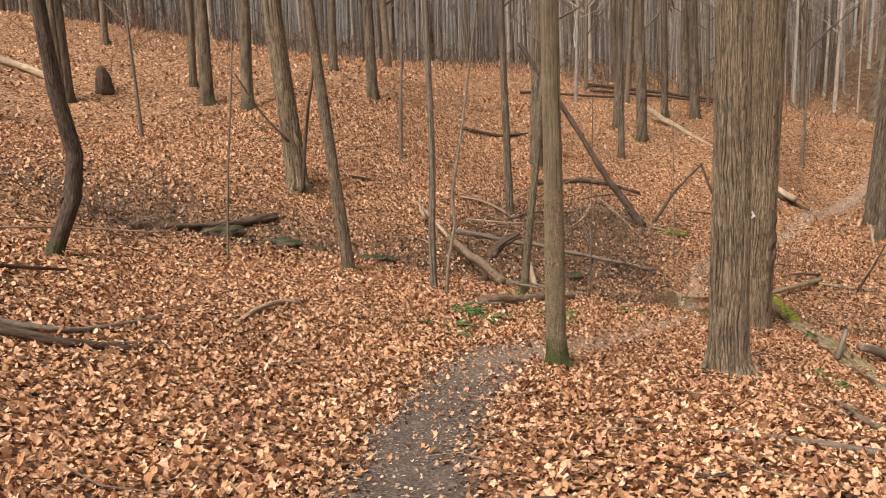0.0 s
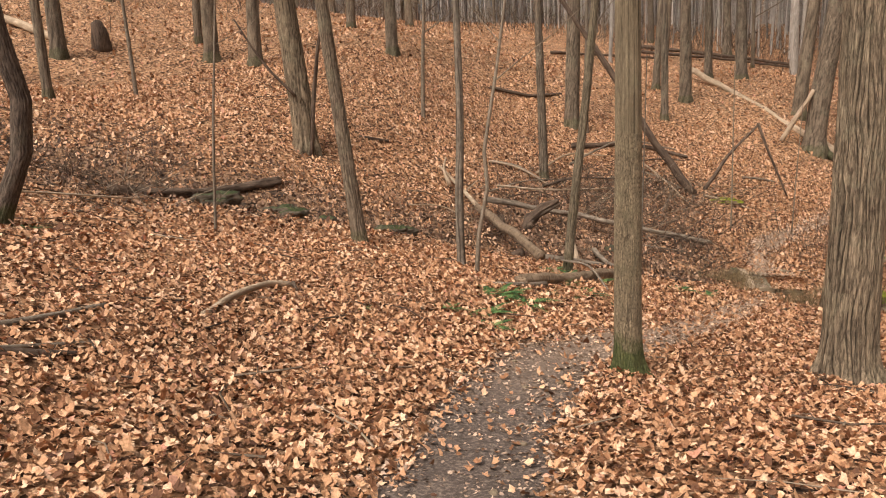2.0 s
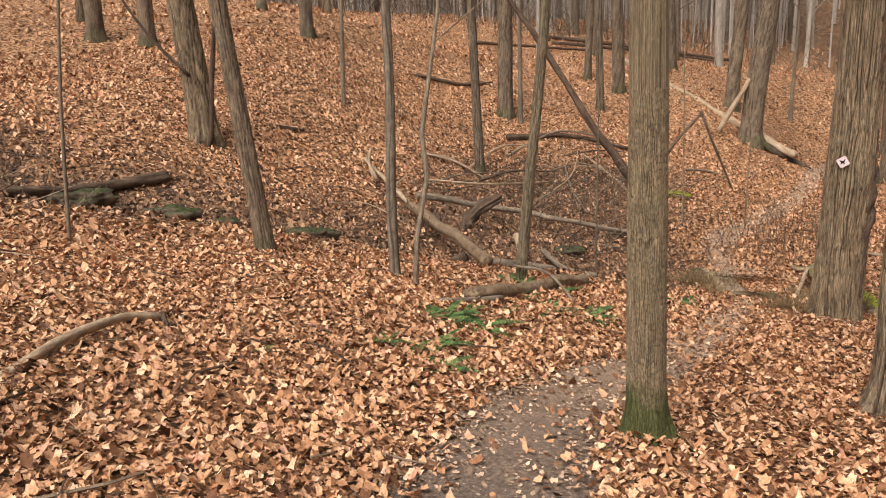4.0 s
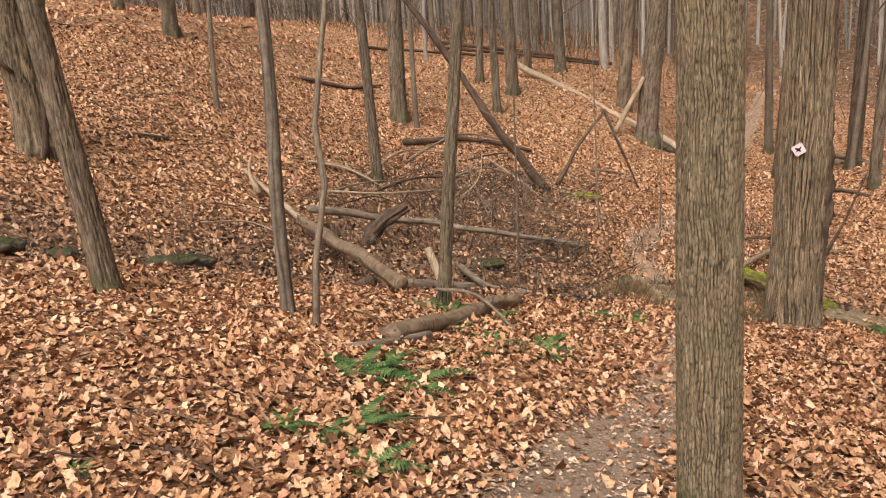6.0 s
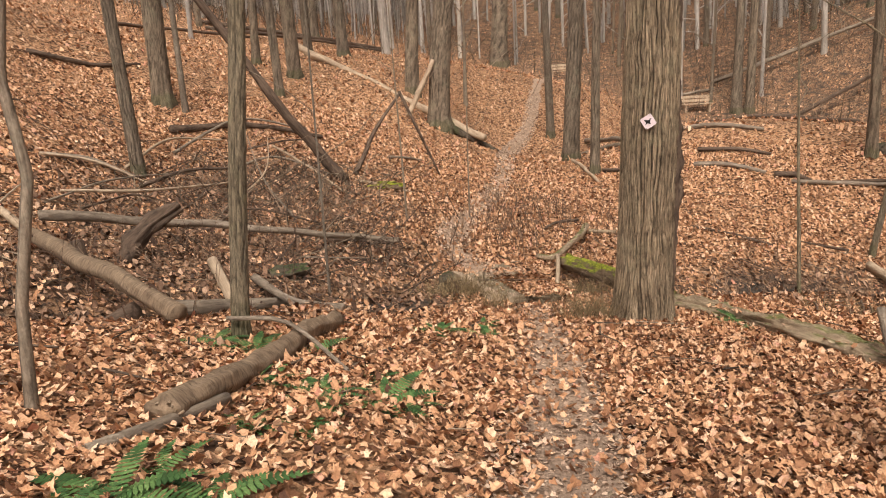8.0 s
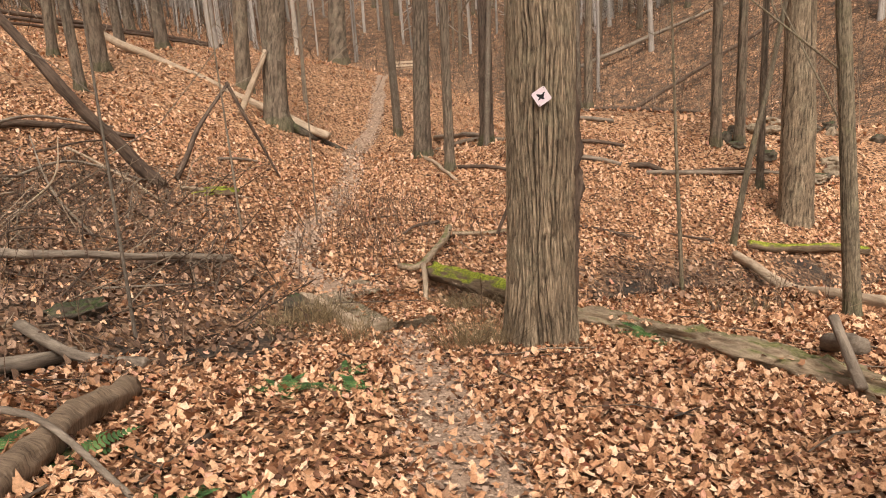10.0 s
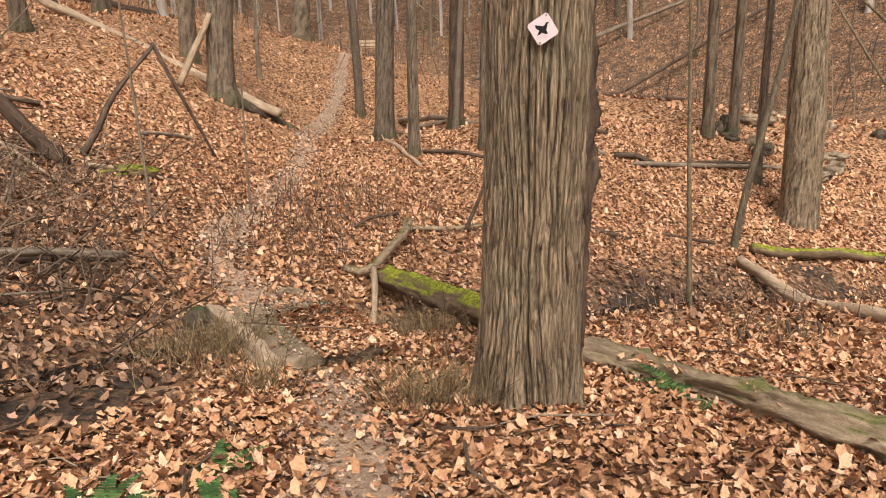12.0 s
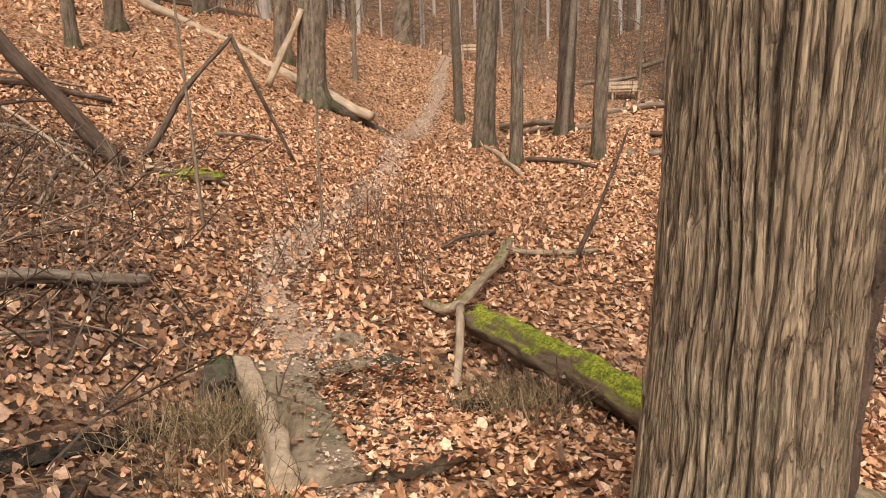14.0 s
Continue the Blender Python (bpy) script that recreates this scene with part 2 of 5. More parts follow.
def floor_material():
    """Matted leaf litter over dark humus; damp mud along the stream."""
    m, nt, b = material("leaf_mat", 0.9)
    v = coords(nt)
    vo = node(nt, "ShaderNodeTexVoronoi", Scale=19.0, Randomness=1.0)
    warp = nt.nodes.new("ShaderNodeMix")
    warp.data_type = "VECTOR"
    warp.inputs[0].default_value = 0.06
    nn = node(nt, "ShaderNodeTexNoise", Scale=9.0, Detail=3.0)
    nt.links.new(v, nn.inputs["Vector"])
    nt.links.new(v, warp.inputs[4])
    nt.links.new(nn.outputs[1], warp.inputs[5])
    nt.links.new(warp.outputs[1], vo.inputs["Vector"])
    sep = nt.nodes.new("ShaderNodeSeparateColor")
    nt.links.new(vo.outputs["Color"], sep.inputs[0])
    col = ramp(nt, sep.outputs[0], [(0.0, (0.045, 0.023, 0.013)), (0.25, (0.15, 0.072, 0.035)), (0.5, (0.36, 0.185, 0.09)), (0.75, (0.52, 0.285, 0.15)), (1.0, (0.6, 0.38, 0.23))])
    fine = noise_tex(nt, v, 40, 6, 0.75)
    col = mix(nt, 0.6, col, ramp(nt, fine, [(0.3, (0.45, 0.42, 0.4)), (0.7, (1.25, 1.25, 1.25))]), "MULTIPLY")
    broad = noise_tex(nt, v, 0.5, 4, 0.6)
    col = mix(nt, 0.55, col, ramp(nt, broad, [(0.3, (0.7, 0.66, 0.64)), (0.7, (1.15, 1.12, 1.1))]), "MULTIPLY")
    at = nt.nodes.new("ShaderNodeAttribute")
    at.attribute_name = "damp"
    soil = ramp(nt, fine, [(0.3, (0.022, 0.016, 0.012)), (0.7, (0.085, 0.062, 0.045))])
    wet = nt.nodes.new("ShaderNodeMath")
    wet.operation = "MULTIPLY_ADD"
    nt.links.new(noise_tex(nt, v, 2.2, 5, 0.7), wet.inputs[0])
    wet.inputs[1].default_value = 0.9
    nt.links.new(at.outputs["Fac"], wet.inputs[2])
    f = ramp(nt, wet.outputs[0], [(0.62, (0, 0, 0)), (0.95, (1, 1, 1))])
    col = mix(nt, f, col, soil)
    nt.links.new(col, b.inputs["Base Color"])
    relief(nt, b, mix(nt, 0.5, vo.outputs["Distance"], fine), 1.0, 0.05)
    return m


def trail_material():
    m, nt, b = material("trodden_soil", 0.85)
    v = coords(nt)
    fine = noise_tex(nt, v, 35, 8, 0.75)
    mid = noise_tex(nt, v, 4, 5, 0.65)
    col = ramp(nt, fine, [(0.28, (0.035, 0.026, 0.021)), (0.5, (0.125, 0.092, 0.074)), (0.7, (0.36, 0.275, 0.215))])
    crumbly = ramp(nt, noise_tex(nt, v, 48, 6, 0.8), [(0.3, (0.15, 0.098, 0.066)), (0.5, (0.37, 0.248, 0.168)), (0.72, (0.58, 0.41, 0.29))])
    sep = nt.nodes.new("ShaderNodeSeparateXYZ")
    nt.links.new(v, sep.inputs[0])
    rng_n = node(nt, "ShaderNodeMapRange")
    nt.links.new(sep.outputs[1], rng_n.inputs["Value"])
    rng_n.inputs["From Min"].default_value, rng_n.inputs["From Max"].default_value = 7.0, 12.0
    rng_n.inputs["To Max"].default_value = 0.95
    col = mix(nt, rng_n.outputs[0], col, crumbly)
    col = mix(nt, 0.6, col, ramp(nt, mid, [(0.3, (0.62, 0.6, 0.6)), (0.7, (1.25, 1.2, 1.15))]), "MULTIPLY")
    nt.links.new(col, b.inputs["Base Color"])
    relief(nt, b, fine, 0.8, 0.02)
    return m


def stone_material(name, dark, light, moss=0.0):
    return wood(name, dark, light, moss, (1, 1, 1), 7.0, ((0.025, 0.034, 0.012), (0.09, 0.10, 0.03)))


def plain_material(name, colour, rough=0.6):
    m, nt, b = material(name, rough)
    n = noise_tex(nt, coords(nt), 30, 4, 0.6)
    c = ramp(nt, n, [(0.3, tuple(0.85 * x for x in colour)), (0.7, colour)])
    nt.links.new(c, b.inputs["Base Color"])
    return m


def water_material():
    m, nt, b = material("stream_water", 0.06)
    b.inputs["Base Color"].default_value = (0.02, 0.018, 0.014, 1)
    b.inputs["Specular IOR Level"].default_value = 0.5
    relief(nt, b, noise_tex(nt, coords(nt), 9, 3, 0.5), 0.25, 0.01)
    return m


M_FLOOR = floor_material()
M_TRAIL = trail_material()
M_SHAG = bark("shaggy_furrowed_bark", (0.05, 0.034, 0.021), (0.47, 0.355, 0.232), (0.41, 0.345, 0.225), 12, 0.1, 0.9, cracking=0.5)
M_ASH = bark("netted_ash_bark", (0.075, 0.055, 0.034), (0.45, 0.345, 0.215), (0.36, 0.30, 0.175), 16, 0.22, 0.7, cracking=0.18, moss=0.85, moss_top=0.42)
M_SMOOTH = bark("smooth_grey_bark", (0.12, 0.09, 0.064), (0.31, 0.245, 0.18), (0.32, 0.30, 0.22), 7, 0.5, 0.3, cracking=0.25)
M_GREY = bark("grey_forest_bark", (0.075, 0.054, 0.037), (0.31, 0.238, 0.168), (0.28, 0.25, 0.17), 10, 0.15, 0.7, moss=0.35, moss_top=0.3)
M_OLIVE = bark("greenish_bark", (0.09, 0.07, 0.047), (0.30, 0.24, 0.16), (0.24, 0.22, 0.12), 11, 0.2, 0.6, moss=0.3, moss_top=0.4)
# paler than the near bark: the haze of distance is in the colour
M_FAR = bark("hazy_pale_bark", (0.24, 0.20, 0.165), (0.56, 0.49, 0.415), (0.56, 0.51, 0.44), 5, 0.1, 0.3, cracking=0.2)
M_BROWN = bark("dark_brown_bark", (0.05, 0.035, 0.026), (0.18, 0.13, 0.095), (0.15, 0.13, 0.09), 10, 0.15, 0.7, moss=0.5, moss_top=0.3)
M_DEAD = wood("grey_dead_wood", (0.11, 0.08, 0.058), (0.36, 0.28, 0.205))
M_PALE = wood("pale_barkless_wood", (0.27, 0.185, 0.115), (0.56, 0.42, 0.29))
M_DARK = wood("dark_wet_wood", (0.035, 0.023, 0.016), (0.19, 0.125, 0.085))
M_BIRCHY = wood("banded_cherry_bark", (0.085, 0.055, 0.035), (0.36, 0.25, 0.16), 0.0, (1.4, 1.4, 9), 6.0)
M_MOSSLOG = wood("mossy_rotten_wood", (0.16, 0.108, 0.066), (0.56, 0.42, 0.275), 0.64, moss_cols=((0.10, 0.095, 0.03), (0.22, 0.20, 0.065)))
M_MOSS = wood("log_under_bright_moss", (0.08, 0.05, 0.03), (0.26, 0.18, 0.11), 1.02, moss_cols=((0.11, 0.12, 0.012), (0.40, 0.40, 0.035)))
M_STONE = stone_material("mossy_stone", (0.04, 0.03, 0.02), (0.17, 0.13, 0.09), 0.75)
M_SLAB = stone_material("worn_slab", (0.15, 0.11, 0.07), (0.40, 0.30, 0.20), 0.42)
M_SIGN = plain_material("sign_face", (0.82, 0.66, 0.66), 0.45)
M_BLACK = plain_material("sign_bird", (0.015, 0.014, 0.014), 0.5)
M_NAIL = plain_material("nail_head", (0.3, 0.28, 0.26), 0.4)
M_WATER = water_material()


# ---- builders ----
def fast_mesh(name, verts, faces, mat, smooth=True):
    """A mesh from numpy arrays: verts (n, 3) and faces (m, 3 or 4)."""
    me = bpy.data.meshes.new(name)
    verts, faces = np.asarray(verts, np.float32), np.asarray(faces, np.int32)
    k = faces.shape[1]
    me.vertices.add(len(verts))
    me.vertices.foreach_set("co", verts.ravel())
    me.loops.add(faces.size)
    me.loops.foreach_set("vertex_index", faces.ravel())
    me.polygons.add(len(faces))
    me.polygons.foreach_set("loop_start", np.arange(0, faces.size, k, dtype=np.int32))
    me.polygons.foreach_set("use_smooth", np.full(len(faces), smooth))
    me.materials.append(mat)
    me.update(calc_edges=True)
    return me


def part(name, me, parent, label="", at=None):
    ob = new(name, me)
    ob.parent = parent
    if at is not None:
        ob.matrix_local = at
    return tagged(ob, label) if label else ob


def thing(name, x, y, z, label, category, group="", kind=""):
    ob = new(name)
    ob.matrix_world = pose(x, y, z)
    ob.empty_display_size = 0.1
    return tagged(ob, label, category, group, kind)


def join(pieces):
    """Joins (verts, faces) pairs, faces all of one size."""
    vs, fs, n = [], [], 0
    for v, f in pieces:
        vs.append(np.asarray(v, float))
        fs.append(np.asarray(f, int) + n)
        n += len(v)
    return np.concatenate(vs), np.concatenate(fs)


def sticks(p, q, r0, r1, sides=3):
    """Many straight tapered sticks at once, from p to q."""
    d = (q - p) / np.linalg.norm(q - p, axis=1)[:, None]
    e1 = np.cross(d, np.array([0.31, 0.87, 0.38]))
    e1 /= np.linalg.norm(e1, axis=1)[:, None]
    e2 = np.cross(d, e1)
    th = np.arange(sides) * 2 * np.pi / sides
    ring = np.cos(th)[None, :, None] * e1[:, None] + np.sin(th)[None, :, None] * e2[:, None]
    v = np.concatenate([p[:, None] + ring * r0[:, None, None], q[:, None] + ring * r1[:, None, None]], 1)
    j = np.arange(sides)
    f = np.stack([j, (j + 1) % sides, (j + 1) % sides + sides, j + sides], -1)
    return v.reshape(-1, 3), (f[None] + (np.arange(len(p)) * 2 * sides)[:, None, None]).reshape(-1, 4)


def tube(pts, radii, sides=8, ends=True, wob=0.0, seed=0):
    """A tapered tube of quads along bent points; the ends are closed to a point."""
    pts, radii = np.asarray(pts, float), np.asarray(radii, float)
    if ends:
        a = pts[0] + (pts[0] - pts[1]) / np.linalg.norm(pts[0] - pts[1]) * radii[0] * 0.15
        b = pts[-1] + (pts[-1] - pts[-2]) / np.linalg.norm(pts[-1] - pts[-2]) * radii[-1] * 0.15
        pts, radii = np.vstack([a, pts, b]), np.r_[radii[0] * 0.02, radii, radii[-1] * 0.02]
    tan = np.gradient(pts, axis=0)
    if ends:
        tan[0], tan[-1] = tan[1], tan[-2]
    tan /= np.linalg.norm(tan, axis=1)[:, None] + 1e-9
    ref = np.array([0.0, 0, 1]) if abs(tan[len(tan) // 2, 2]) < 0.8 else np.array([0.0, 1, 0])
    e1 = np.cross(tan, ref)
    e1 /= np.linalg.norm(e1, axis=1)[:, None] + 1e-9
    e2 = np.cross(tan, e1)
    th = np.linspace(0, 2 * np.pi, sides, endpoint=False)
    r = radii[:, None] * np.ones(sides)
    if wob:
        i = np.arange(len(pts))[:, None] * 0.37
        r = r * (1 + 0.45 * wob * (smooth_noise(np.cos(th)[None] * 4.5 + i * 2.3, np.sin(th)[None] * 4.5 + 0 * i + 3, seed + 1) * 2 - 1))
        r = r * (1 + wob * (smooth_noise(np.cos(th)[None] * 1.5 + i, np.sin(th)[None] * 1.5 + 0 * i + 7, seed) * 2 - 1))
    v = pts[:, None] + r[..., None] * (np.cos(th)[None, :, None] * e1[:, None] + np.sin(th)[None, :, None] * e2[:, None])
    n, k = len(pts), sides
    i, j = np.meshgrid(np.arange(n - 1), np.arange(k), indexing="ij")
    f = np.stack([i * k + j, i * k + (j + 1) % k, (i + 1) * k + (j + 1) % k, (i + 1) * k + j], -1).reshape(-1, 4)
    return v.reshape(-1, 3), f


def bend(points, step):
    """Points along a smooth bent line, about step apart."""
    p = np.asarray(points, float)
    if len(p) == 2:
        n = max(2, int(np.linalg.norm(p[1] - p[0]) / step))
        s = np.linspace(0, 1, n + 1)[:, None]
        return p[0] * (1 - s) + p[1] * s
    q = np.vstack([2 * p[0] - p[1], p, 2 * p[-1] - p[-2]])
    out = []
    for a, b, c, d in zip(q, q[1:], q[2:], q[3:]):
        n = max(1, int(np.linalg.norm(c - b) / step))
        s = np.linspace(0, 1, n, endpoint=False)[:, None]
        out.append(0.5 * (2 * b + (c - a) * s + (2 * a - 5 * b + 4 * c - d) * s**2 + (3 * b - a - 3 * c + d) * s**3))
    return np.vstack(out + [p[-1:]])


def lean_axis(lean, height, step=0.5):
    """Trunk axis above the base: the given offsets, then on upwards with less and less lean."""
    pts = [(0, 0, -0.35), (0, 0, 0)] + [tuple(p) for p in lean]
    a, b = np.array(pts[-2], float), np.array(pts[-1], float)
    d = (b - a) / max(0.3, b[2] - a[2])
    z = b[2]
    while z < height:
        d[:2] *= 0.8
        d[2] = 1
        b = b + d * 2.2
        z = b[2]
        pts.append(tuple(b))
    return bend(pts, step)


BARK_SHAPES = {
    # strips to a metre of girth, depth, waviness, waves to a metre of height, plates to a metre, how far cracks part them
    "shag": (25, 0.03, 0.95, 1.5, 2.6, 0.4),
    "net": (80, 0.0085, 0.7, 8.0, 24.0, 0.7),
    "furrow": (30, 0.018, 0.7, 2.0, 6.0, 0.5),
    "smooth": (6, 0.002, 0.4, 1.0, 9.0, 0.3),
}


def trunk_mesh(name, radius, lean, height, mat, shape="furrow", sides=14, fine=0.5, fine_to=3.5, seed=0, flare=0.4, lobes=5):
    axis = lean_axis(lean, height)
    zs = np.r_[np.arange(-0.3, fine_to, fine), np.arange(fine_to, height, 0.6), height]
    ax = np.stack([np.interp(zs, axis[:, 2], axis[:, k]) for k in (0, 1)], -1)
    th = radians(55) + np.linspace(0, 2 * np.pi, sides, endpoint=False)
    rel = np.linspace(0, 1, sides, endpoint=False)
    z = zs[:, None]
    r = radius * (1.0 - 0.72 * np.clip(z / height, 0, 1)) * np.ones(sides)
    root = flare * np.exp(-np.clip(z, 0, None) / (0.55 * radius + 0.05))
    r = r * (1 + root * (0.55 + 0.6 * np.maximum(0, np.sin(th * lobes + seed)) ** 1.5))
    r = r * (1 + 0.05 * (smooth_noise(rel[None] * 6 + 0 * z, z * 0.9 + 0 * rel[None], seed) - 0.5) * 2)
    if sides >= 20:
        many, deep, wave, rate, plates, cracks = BARK_SHAPES[shape]
        n = max(5, min(round(many * 2 * np.pi * radius), sides // 3))
        u = rel[None] * n + 0 * z
        # strips that wander and braid, with furrows between them that open and close
        q = u + wave * (smooth_noise(u * 0.22, z * rate, seed + 1) - 0.5) * 2 + 0.45 * wave * (smooth_noise(u * 0.7, z * rate * 2.7, seed + 9) - 0.5) * 2
        cell, edge = np.floor(q), np.abs(q - np.round(q))
        gap = np.round(q)
        wide = 0.05 + 0.28 * smooth_noise(gap * 7.3, z * rate * 1.6, seed + 3)
        shut = np.clip((smooth_noise(gap * 5.1 + 2, z * rate * 1.2, seed + 4) - 0.22) * 5, 0, 1)
        f1 = 1 - (1 - np.clip((edge / wide) ** 1.3, 0, 1)) * shut
        along = z * plates * (0.75 + 0.5 * smooth_noise(cell * 3.7, cell * 0 + 1, seed + 5)) + 9 * smooth_noise(cell * 1.9, cell * 0 + 4, seed + 6) + 0.5 * (smooth_noise(q * 2, z * plates, seed + 8) - 0.5)
        crack = np.clip(np.abs(along - np.round(along)) * 7, 0, 1)
        f2 = 1 - cracks * (1 - crack)
        lift = smooth_noise(cell * 2.3 + np.floor(along) * 5.7, 0.2 * along, seed + 7)
        fibre = smooth_noise(q * 4.2, z * rate * 6, seed + 10)
        hair = smooth_noise(q * 9, z * rate * 14, seed + 12)
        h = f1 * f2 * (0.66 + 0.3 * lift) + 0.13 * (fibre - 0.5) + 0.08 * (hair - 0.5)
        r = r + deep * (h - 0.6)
        # darker in furrows and cracks, where shade falls; plates and fibres vary it
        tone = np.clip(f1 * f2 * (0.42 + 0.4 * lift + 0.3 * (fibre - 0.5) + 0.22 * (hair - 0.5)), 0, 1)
    else:
        tone = 0.3 + 0.4 * smooth_noise(rel[None] * 9 + 0 * z, z * 1.5 + 0 * rel[None], seed)
    x = ax[:, 0:1] + r * np.cos(th)
    y = ax[:, 1:2] + r * np.sin(th)
    v = np.stack([x, y, z + 0 * x], -1).reshape(-1, 3)
    n, k = len(zs), sides
    i, j = np.meshgrid(np.arange(n - 1), np.arange(k), indexing="ij")
    f = np.stack([i * k + j, i * k + (j + 1) % k, (i + 1) * k + (j + 1) % k, (i + 1) * k + j], -1).reshape(-1, 4)
    return toned(fast_mesh(name, v, f, mat), tone), axis


def toned(me, tone):
    """Stores bark tone point by point, with the painted furrow shade of finer trunks."""
    at = me.attributes.new("tone_and_shade", "FLOAT", "POINT")
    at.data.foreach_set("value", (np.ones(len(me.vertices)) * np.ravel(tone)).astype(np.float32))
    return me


def crown_mesh(name, axis, height, radius, mat, seed, start=0.42, limbs=9, thick=0.42):
    """Bare winter limbs with forking twigs."""
    rnd = random.Random(seed)
    out = []
    for n in range(limbs):
        s = start + (1 - start) * (n + rnd.random()) / limbs
        z = height * min(0.97, s)
        base = np.array([np.interp(z, axis[:, 2], axis[:, k]) for k in (0, 1)] + [z])
        a = n * 2.4 + rnd.uniform(-0.5, 0.5)
        far = (1.1 - s) * height * rnd.uniform(0.3, 0.55) + 0.6
        pts = [base]
        for q in range(1, 6):
            t = q / 5
            pts.append(base + np.array([math.cos(a + 0.3 * t) * far * t, math.sin(a + 0.3 * t) * far * t, far * t * (0.55 + 0.5 * t)]) + np.array([rnd.uniform(-0.12, 0.12) for _ in range(3)]) * far * 0.4)
        r0 = radius * (1 - 0.7 * s) * thick
        out.append(tube(pts, [r0 * (1 - 0.85 * q / 5) for q in range(6)], 5, False))
        for q in range(5):
            c = pts[1 + q % 5]
            b = a + rnd.uniform(-1.3, 1.3)
            l = far * rnd.uniform(0.2, 0.42)
            tw = [c, c + np.array([math.cos(b) * l * 0.5, math.sin(b) * l * 0.5, l * 0.35]), c + np.array([math.cos(b + 0.3) * l, math.sin(b + 0.3) * l, l * rnd.uniform(0.3, 0.9)])]
            out.append(tube(tw, [r0 * 0.32, r0 * 0.2, r0 * 0.06], 3, False))
    v, f = join(out)
    return toned(fast_mesh(name, v, f, mat), np.full(len(v), 0.55))


def tree(x, y, radius, lean, height, mat, label, shape="furrow", sides=14, fine=0.5, fine_to=3.5, seed=0, flare=0.4, group="trees of the wood", sink=0.0, limbs=9, start=0.42, thick=0.42):
    t = thing("tree", x, y, gz(x, y) - sink, label, "tree", group)
    me, axis = trunk_mesh("trunk", radius, lean, height, mat, shape, sides, fine, fine_to, seed, flare)
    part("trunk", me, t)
    part("crown", crown_mesh("crown", axis, height, radius, mat, seed, start, limbs, thick), t, "bare leafless limbs and twigs")
    return t


def log(name, pts, r0, r1, mat, label, category="log", group="", sides=14, wob=0.18, sink=0.0, on_ground=False, step=0.12, seed=0, rotted=0.2):
    """A fallen trunk or branch; its own z axis runs along it."""
    p = np.asarray(pts, float)
    if p.shape[1] == 2 or on_ground:
        p = np.column_stack([p[:, :2], ground(p[:, 0], p[:, 1]) + (r0 + r1) / 2 * 0.75 - sink])
    c = bend(p, step)
    seg = np.r_[0, np.cumsum(np.linalg.norm(np.diff(c, axis=0), axis=1))]
    rr = r0 + (r1 - r0) * seg / seg[-1]
    c = c + np.stack([smooth_noise(seg * 1.7, seg * 0 + k, seed + 11) - 0.5 for k in range(3)], -1) * min(r0, 0.09) * 0.7
    z = Vector(c[-1] - c[0]).normalized()
    m = Matrix.Translation(c[0]) @ z.to_track_quat("Z", "Y").to_matrix().to_4x4()
    inv = np.array(m.inverted())
    loc = c @ inv[:3, :3].T + inv[:3, 3]
    v, f = tube(loc, rr, sides, True, wob, seed)
    if sides >= 18:
        # ridges and rotted hollows along the grain
        v = np.array(v, float)
        k = len(loc) * sides
        ring, turn = np.divmod(np.arange(k), sides)
        along = seg[ring]
        rib = smooth_noise(turn * 0.5, along * 2.2, seed + 41) - 0.5 + 0.8 * (np.clip((smooth_noise(turn * 0.17, along * 1.3, seed + 42) - 0.5) * 5, -1, 1)) * 0.35
        v[:k] = loc[ring] + (v[:k] - loc[ring]) * (1 + rotted * rib + 0.7 * max(0.0, rotted - 0.2) * (smooth_noise(turn * 0.9, along * 7.0, seed + 43) - 0.5))[:, None]
    ob = new(name, fast_mesh(name, v, f, mat))
    ob.matrix_world = m
    return tagged(ob, label, category, group)


# ---- ground ----
def bumps(x, y):
    return 0.05 * (smooth_noise(x * 1.3, y * 1.3, 21) - 0.5) + 0.03 * (smooth_noise(x * 3.7, y * 3.7, 22) - 0.5)


def surface(x, y):
    worn = np.exp(-((line_dist(x, y, TRAIL) / 0.45) ** 2))
    return ground(x, y) + bumps(x, y) * (1 - 0.6 * worn) - 0.03 * worn


def grid_lines(low, high, step):
    out = list(np.arange(low, high + 1e-6, step))
    gap, a, b = step, low, high
    before, after = [], []
    while b < 420:
        gap *= 1.22
        b, a = b + gap, a - gap
        after.append(b)
        before.append(a)
    return np.array(before[::-1] + out + after)


gx, gy = grid_lines(-16, 28, 0.22), grid_lines(-5, 42, 0.22)
GX, GY = np.meshgrid(gx, gy)
GZ = surface(GX, GY)
gi, gj = np.meshgrid(np.arange(len(gy) - 1), np.arange(len(gx) - 1), indexing="ij")
gw = len(gx)
gfaces = np.stack([gi * gw + gj, gi * gw + gj + 1, (gi + 1) * gw + gj + 1, (gi + 1) * gw + gj], -1).reshape(-1, 4)
gmesh = fast_mesh("ground", np.stack([GX, GY, GZ], -1).reshape(-1, 3), gfaces, M_FLOOR)
damp = gmesh.attributes.new("damp", "FLOAT", "POINT")
GULLY = [(11.1, 15.7, 0.45), (11.9, 15.5, 0.5), (12.6, 15.3, 0.4), (15.6, 14.5, 0.6), (3.9, 15.5, 0.5), (4.5, 15.75, 0.4), (5.3, 16.6, 0.35), (-4.0, 15.2, 0.5), (-2.8, 14.8, 0.45), (-5.4, 14.8, 0.5), (7.9, 16.2, 0.45)]
